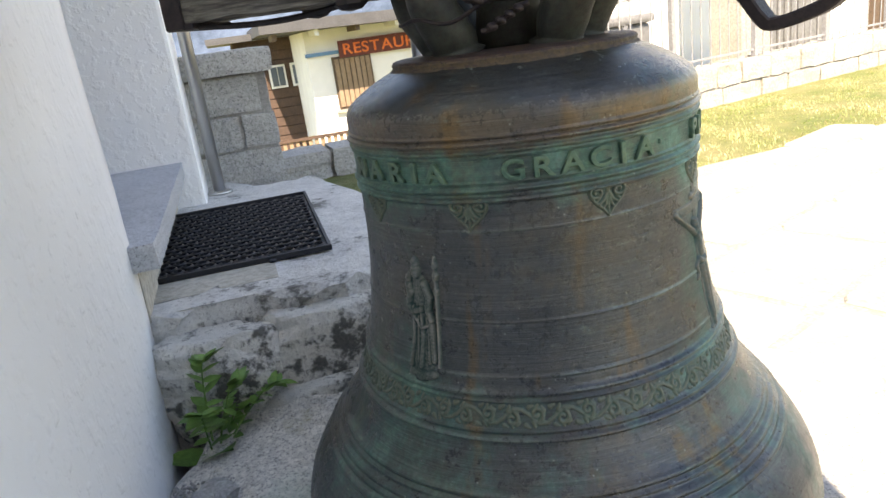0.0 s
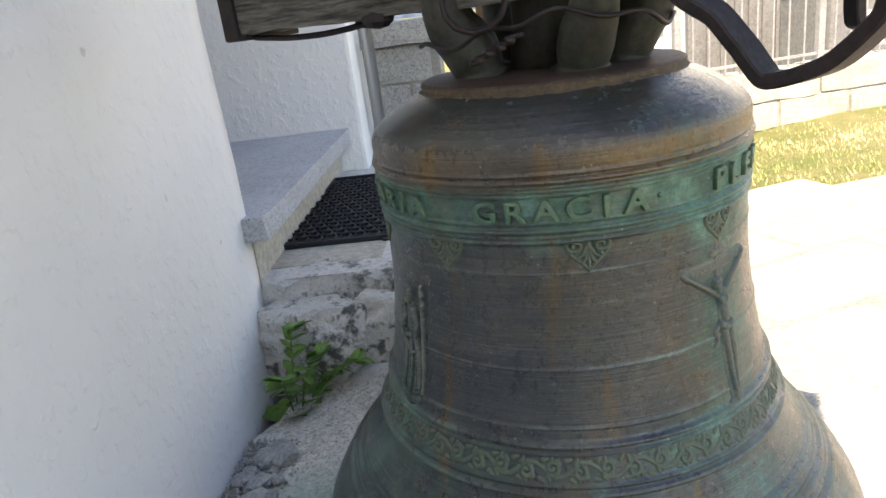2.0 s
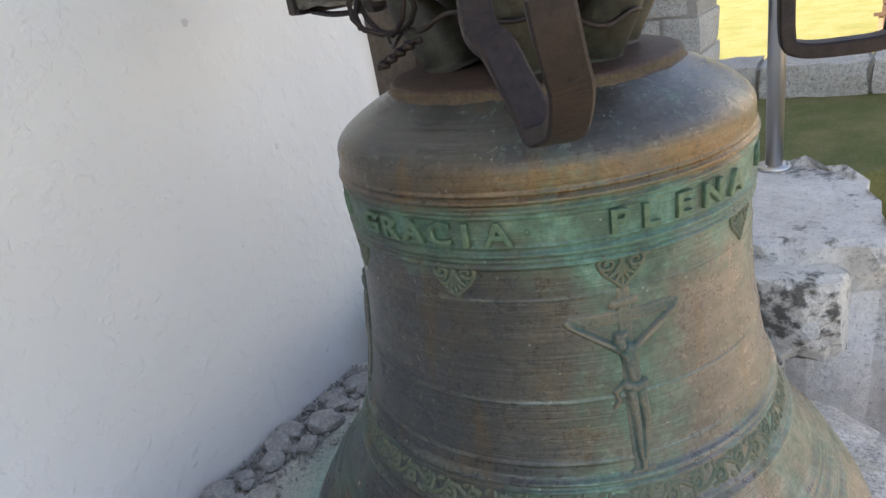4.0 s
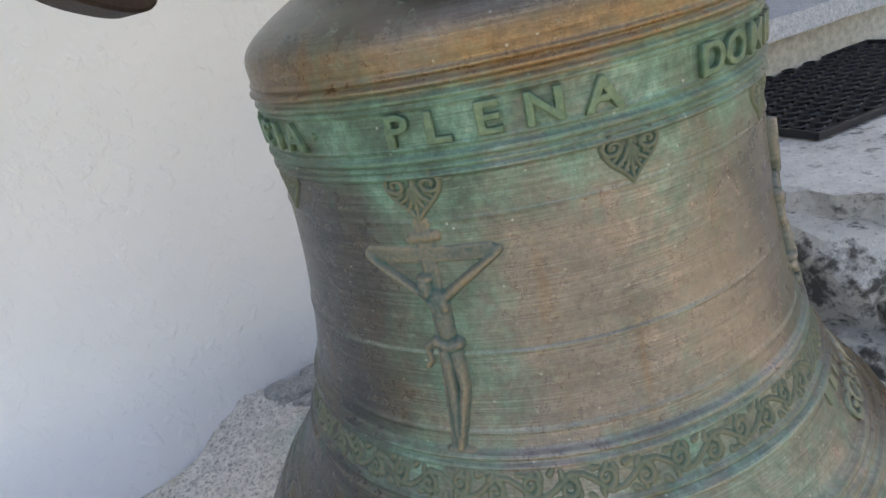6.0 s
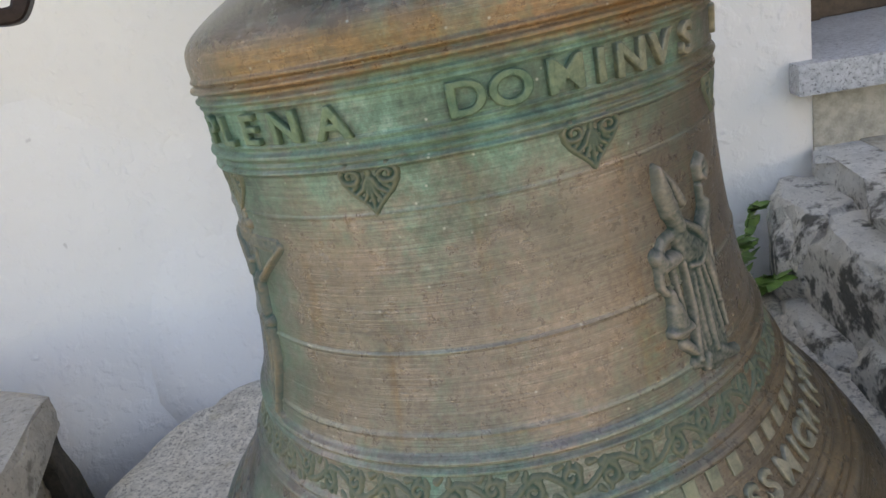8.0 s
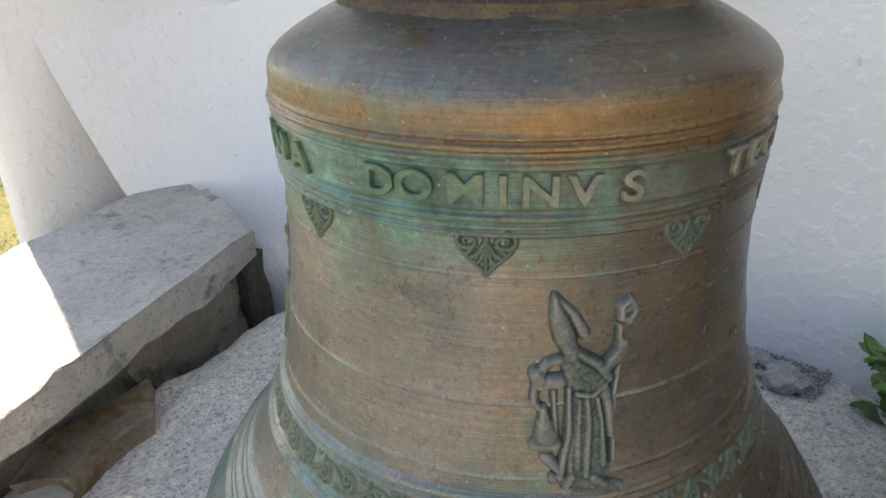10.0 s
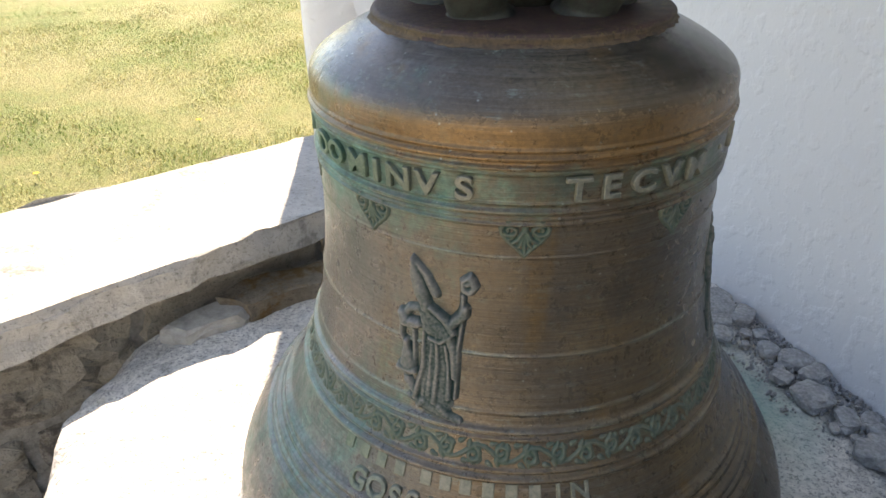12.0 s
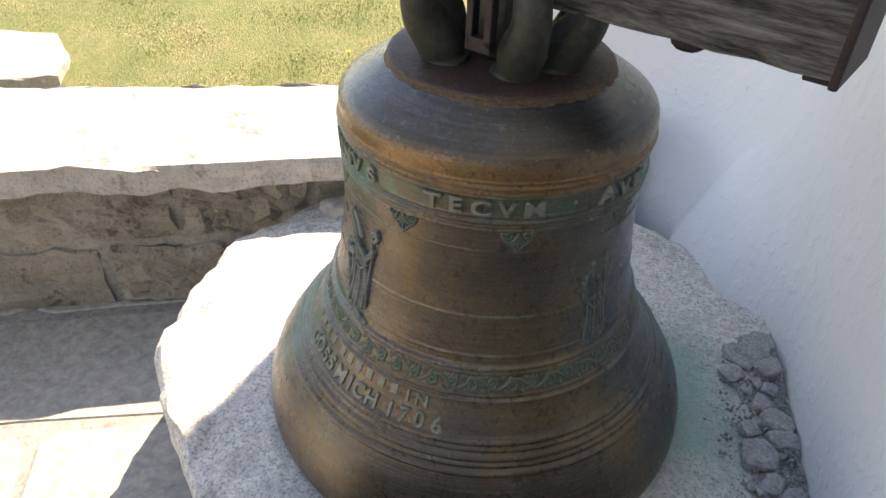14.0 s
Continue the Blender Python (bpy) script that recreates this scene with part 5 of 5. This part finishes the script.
# ---- far side: retaining wall and iron fence ----
FAR = pose(1.2, 3.62, 0, 0, 0, 13.2)
rw = empty("retaining_wall", FAR, "low pale natural stone wall along the lawn", "wall", kind="structure")
cube_part("mortar_core", (-0.2, 0.02, -0.3), (9.0, 0.28, 0.27), MORTAR, rw, bevel=0.003)
rnd = random.Random(31)
for z0, z1 in ((-0.06, 0.10), (0.11, 0.28)):
    u = -0.2
    while u < 8.6:
        w = rnd.uniform(0.28, 0.6)
        part("stone", rough_block((u + 0.008, 0, z0), (u + w - 0.008, 0.3, z1), 0.016, rnd.randint(1, 90), 4, 0.08, 4), PAVING, rw)
        u += w
fence = empty("iron_fence", FAR @ pose(0, 0.15, 0.28), "grey wrought iron fence with arched tops on a stone wall", "fence")
bm = bmesh.new()
tube(bm, [(0, 0, 0), (0, 0, 0.62)], 0.0065, 6)
bar_mesh = bpy.data.meshes.new("bar")
bm.to_mesh(bar_mesh)
bm.free()
bm = bmesh.new()
tube(bm, [(0.055 - 0.055 * math.cos(radians(k * 18)), 0, 0.60 + 0.055 * math.sin(radians(k * 18))) for k in range(11)], 0.0065, 6)
arch_mesh = bpy.data.meshes.new("arch")
bm.to_mesh(arch_mesh)
bm.free()
for k in range(78):
    hang("bar", bar_mesh, FENCE, fence, "", False, pose(k * 0.11, 0, 0))
    if k % 9 != 8:
        hang("arch", arch_mesh, FENCE, fence, "", False, pose(k * 0.11, 0, 0))
for k in range(9):
    cube_part("post", (k * 0.99 - 0.022, -0.022, 0), (k * 0.99 + 0.022, 0.022, 0.74), FENCE, fence)
for z in (0.05, 0.585):
    cube_part("rail", (0, -0.008, z), (8.6, 0.008, z + 0.018), FENCE, fence, bevel=0.002)
bm = bmesh.new()
for k in range(6):
    a = k * math.pi / 6
    tube(bm, [(0.055 - 0.05 * math.cos(a), 0, 0.34 - 0.09 * math.sin(a)), (0.055 + 0.05 * math.cos(a), 0, 0.34 + 0.09 * math.sin(a))], 0.005, 5)
part("star_ornament", bm, FENCE, fence, m=pose(1.43, 0, 0))

yard = empty("outbuilding", FAR @ pose(0, 2.2, -0.4), "white rendered outbuilding behind the fence", "building")
cube_part("wall", (1.2, 0, 0), (11, 0.4, 4.2), PLASTER, yard)
for x0, x1, z1, mm in ((1.2, 2.3, 1.35, GREYBOX), (5.6, 7.2, 2.3, GREYBOX), (8.2, 9.2, 2.2, DOOR_WOOD)):
    d = cube_part("door", (x0, -0.06, 0), (x1, 0.0, z1), mm, yard, "dull grey sheet-metal door" if mm is GREYBOX else "brown plank door")
    for q in range(int((x1 - x0) / 0.14)):
        cube_part("slat", (x0 + 0.03 + q * 0.14, -0.085, 0.06), (x0 + 0.13 + q * 0.14, -0.06, z1 - 0.06), mm, d, bevel=0.006)
bin_ = empty("waste_container", FAR @ pose(2.0, 1.1, -0.05), "dark grey waste container with white stickers", "container")
cube_part("body", (-0.42, -0.3, 0), (0.42, 0.3, 0.72), GREYBOX, bin_, bevel=0.03)
cube_part("lid", (-0.45, -0.34, 0.722), (0.45, 0.32, 0.80), GREYBOX, bin_, bevel=0.03)
for q in (-0.12, 0.10):
    cube_part("sticker", (q, -0.306, 0.30), (q + 0.16, -0.301, 0.55), PAPER, bin_, "white paper sticker", bevel=0.0005)
cube_part("column", (3.9, -1.2, 0), (4.35, -0.8, 4.2), PAVING, yard, "rough stone column")

# ---- village beyond ----
res = empty("restaurant", pose(2.0, 20.0, -3.2), "white restaurant house with orange sign under the eaves", "house")
cube_part("wall", (0.05, 0, 0), (7.5, 5, 4.4), PLASTER, res)
bm = bmesh.new()
box(bm, (-1.3, -1.5, 4.42), (8.2, 5.6, 4.70), Matrix.Rotation(radians(1.2), 4, "Y"))
part("roof", bm, DARKROOF, res, "dark grey roof edge")
for k in range(8):
    cube_part("rafter", (-0.9 + k * 1.1, -1.35, 4.25), (-0.78 + k * 1.1, 0.0, 4.41), PAPER if k % 2 else DOOR_WOOD, res)
win = cube_part("window", (0.72, -0.06, 2.15), (1.85, -0.001, 3.62), DOOR_WOOD, res, "brown wooden shutters")
for k in range(7):
    cube_part("slat", (0.78 + k * 0.15, -0.10, 2.22), (0.90 + k * 0.15, -0.06, 3.55), SHUTTER, win, bevel=0.004)
cube_part("window_sill", (0.62, -0.12, 2.06), (1.95, -0.001, 2.14), PAVING, res)
cube_part("beam", (0.0, -0.12, 3.70), (7.5, -0.01, 3.80), BLUE_TRIM, res, "blue painted trim board")
sign = empty("restaurant_sign", pose(3.0, 19.86, 0.42), "orange-red lettered sign on the restaurant front", "sign")
cube_part("board", (-0.05, 0.0, -0.04), (3.05, 0.05, 0.42), SIGNBACK, sign, "dark red sign board", bevel=0.004)
x = 0.06
for ch in "RESTAURANT":
    bm = glyph(ch, 0.30, 0.02)
    w = max(v.co.x for v in bm.verts) - min(v.co.x for v in bm.verts)
    for v in bm.verts:
        v.co = Vector((x + v.co.x * 1.15 + w * 0.58, -v.co.z - 0.004, v.co.y + 0.19))
    bmesh.ops.reverse_faces(bm, faces=bm.faces[:])
    part("letter", bm, ORANGE, sign)
    x += w * 1.15 + 0.045
chalet = empty("chalet", pose(0.2, 24.0, -3.4), "brown timber chalet with small white-framed windows", "house")
cube_part("wall", (0, 0, 0), (3.2, 4, 4.6), CHALET, chalet)
for k in range(14):
    cube_part("plank", (-0.02, -0.05, 0.2 + k * 0.31), (3.22, 0.0, 0.48 + k * 0.31), CHALET, chalet, bevel=0.012)
for k in range(4):
    w = cube_part("window", (0.25 + k * 0.72, -0.12, 3.0), (0.80 + k * 0.72, -0.051, 3.75), PAPER, chalet, "white framed window")
    cube_part("pane", (0.32 + k * 0.72, -0.13, 3.07), (0.52 + k * 0.72, -0.121, 3.68), PANE, w, bevel=0.001)
    cube_part("pane", (0.54 + k * 0.72, -0.13, 3.07), (0.74 + k * 0.72, -0.121, 3.68), PANE, w, bevel=0.001)
bm = bmesh.new()
box(bm, (-0.8, -1.0, 4.6), (3.8, 4.6, 4.8))
part("roof", bm, DARKROOF, chalet)
rail = empty("wooden_railing", pose(0.15, 18.4, -2.35), "sunlit wooden picket railing in front of the houses", "railing")
for k in range(24):
    cube_part("picket", (k * 0.17, -0.02, 0), (k * 0.17 + 0.10, 0.02, 0.85), SHUTTER, rail, bevel=0.005)
for z in (0.12, 0.80):
    cube_part("rail", (-0.1, -0.06, z), (4.2, -0.021, z + 0.08), CHALET, rail, bevel=0.005)
# mountains, with the haze of distance put into their blue-grey colour
bm = bmesh.new()
rows = []
for j in range(24):
    r = []
    for i in range(110):
        x = -420 + 840 * i / 109
        t = j / 23
        ridge = 130 + 55 * noise.noise(Vector((x * 0.012, 3, 0))) + 30 * noise.noise(Vector((x * 0.045, 8, 0)))
        p = Vector((x, 380 + 160 * t, -30 + ridge * (t ** 0.8) * 1.5))
        p += noise.noise_vector(p * 0.05) * 16 * t + noise.noise_vector(p * 0.16) * 6 * t
        r.append(bm.verts.new(p))
    rows.append(r)
for a, b in zip(rows, rows[1:]):
    for i in range(109):
        bm.faces.new((a[i], a[i + 1], b[i + 1], b[i]))
tagged(part("backdrop", bm, MOUNTAIN), "far rocky mountainside in painted haze blue-grey", "mountain", kind="structure")
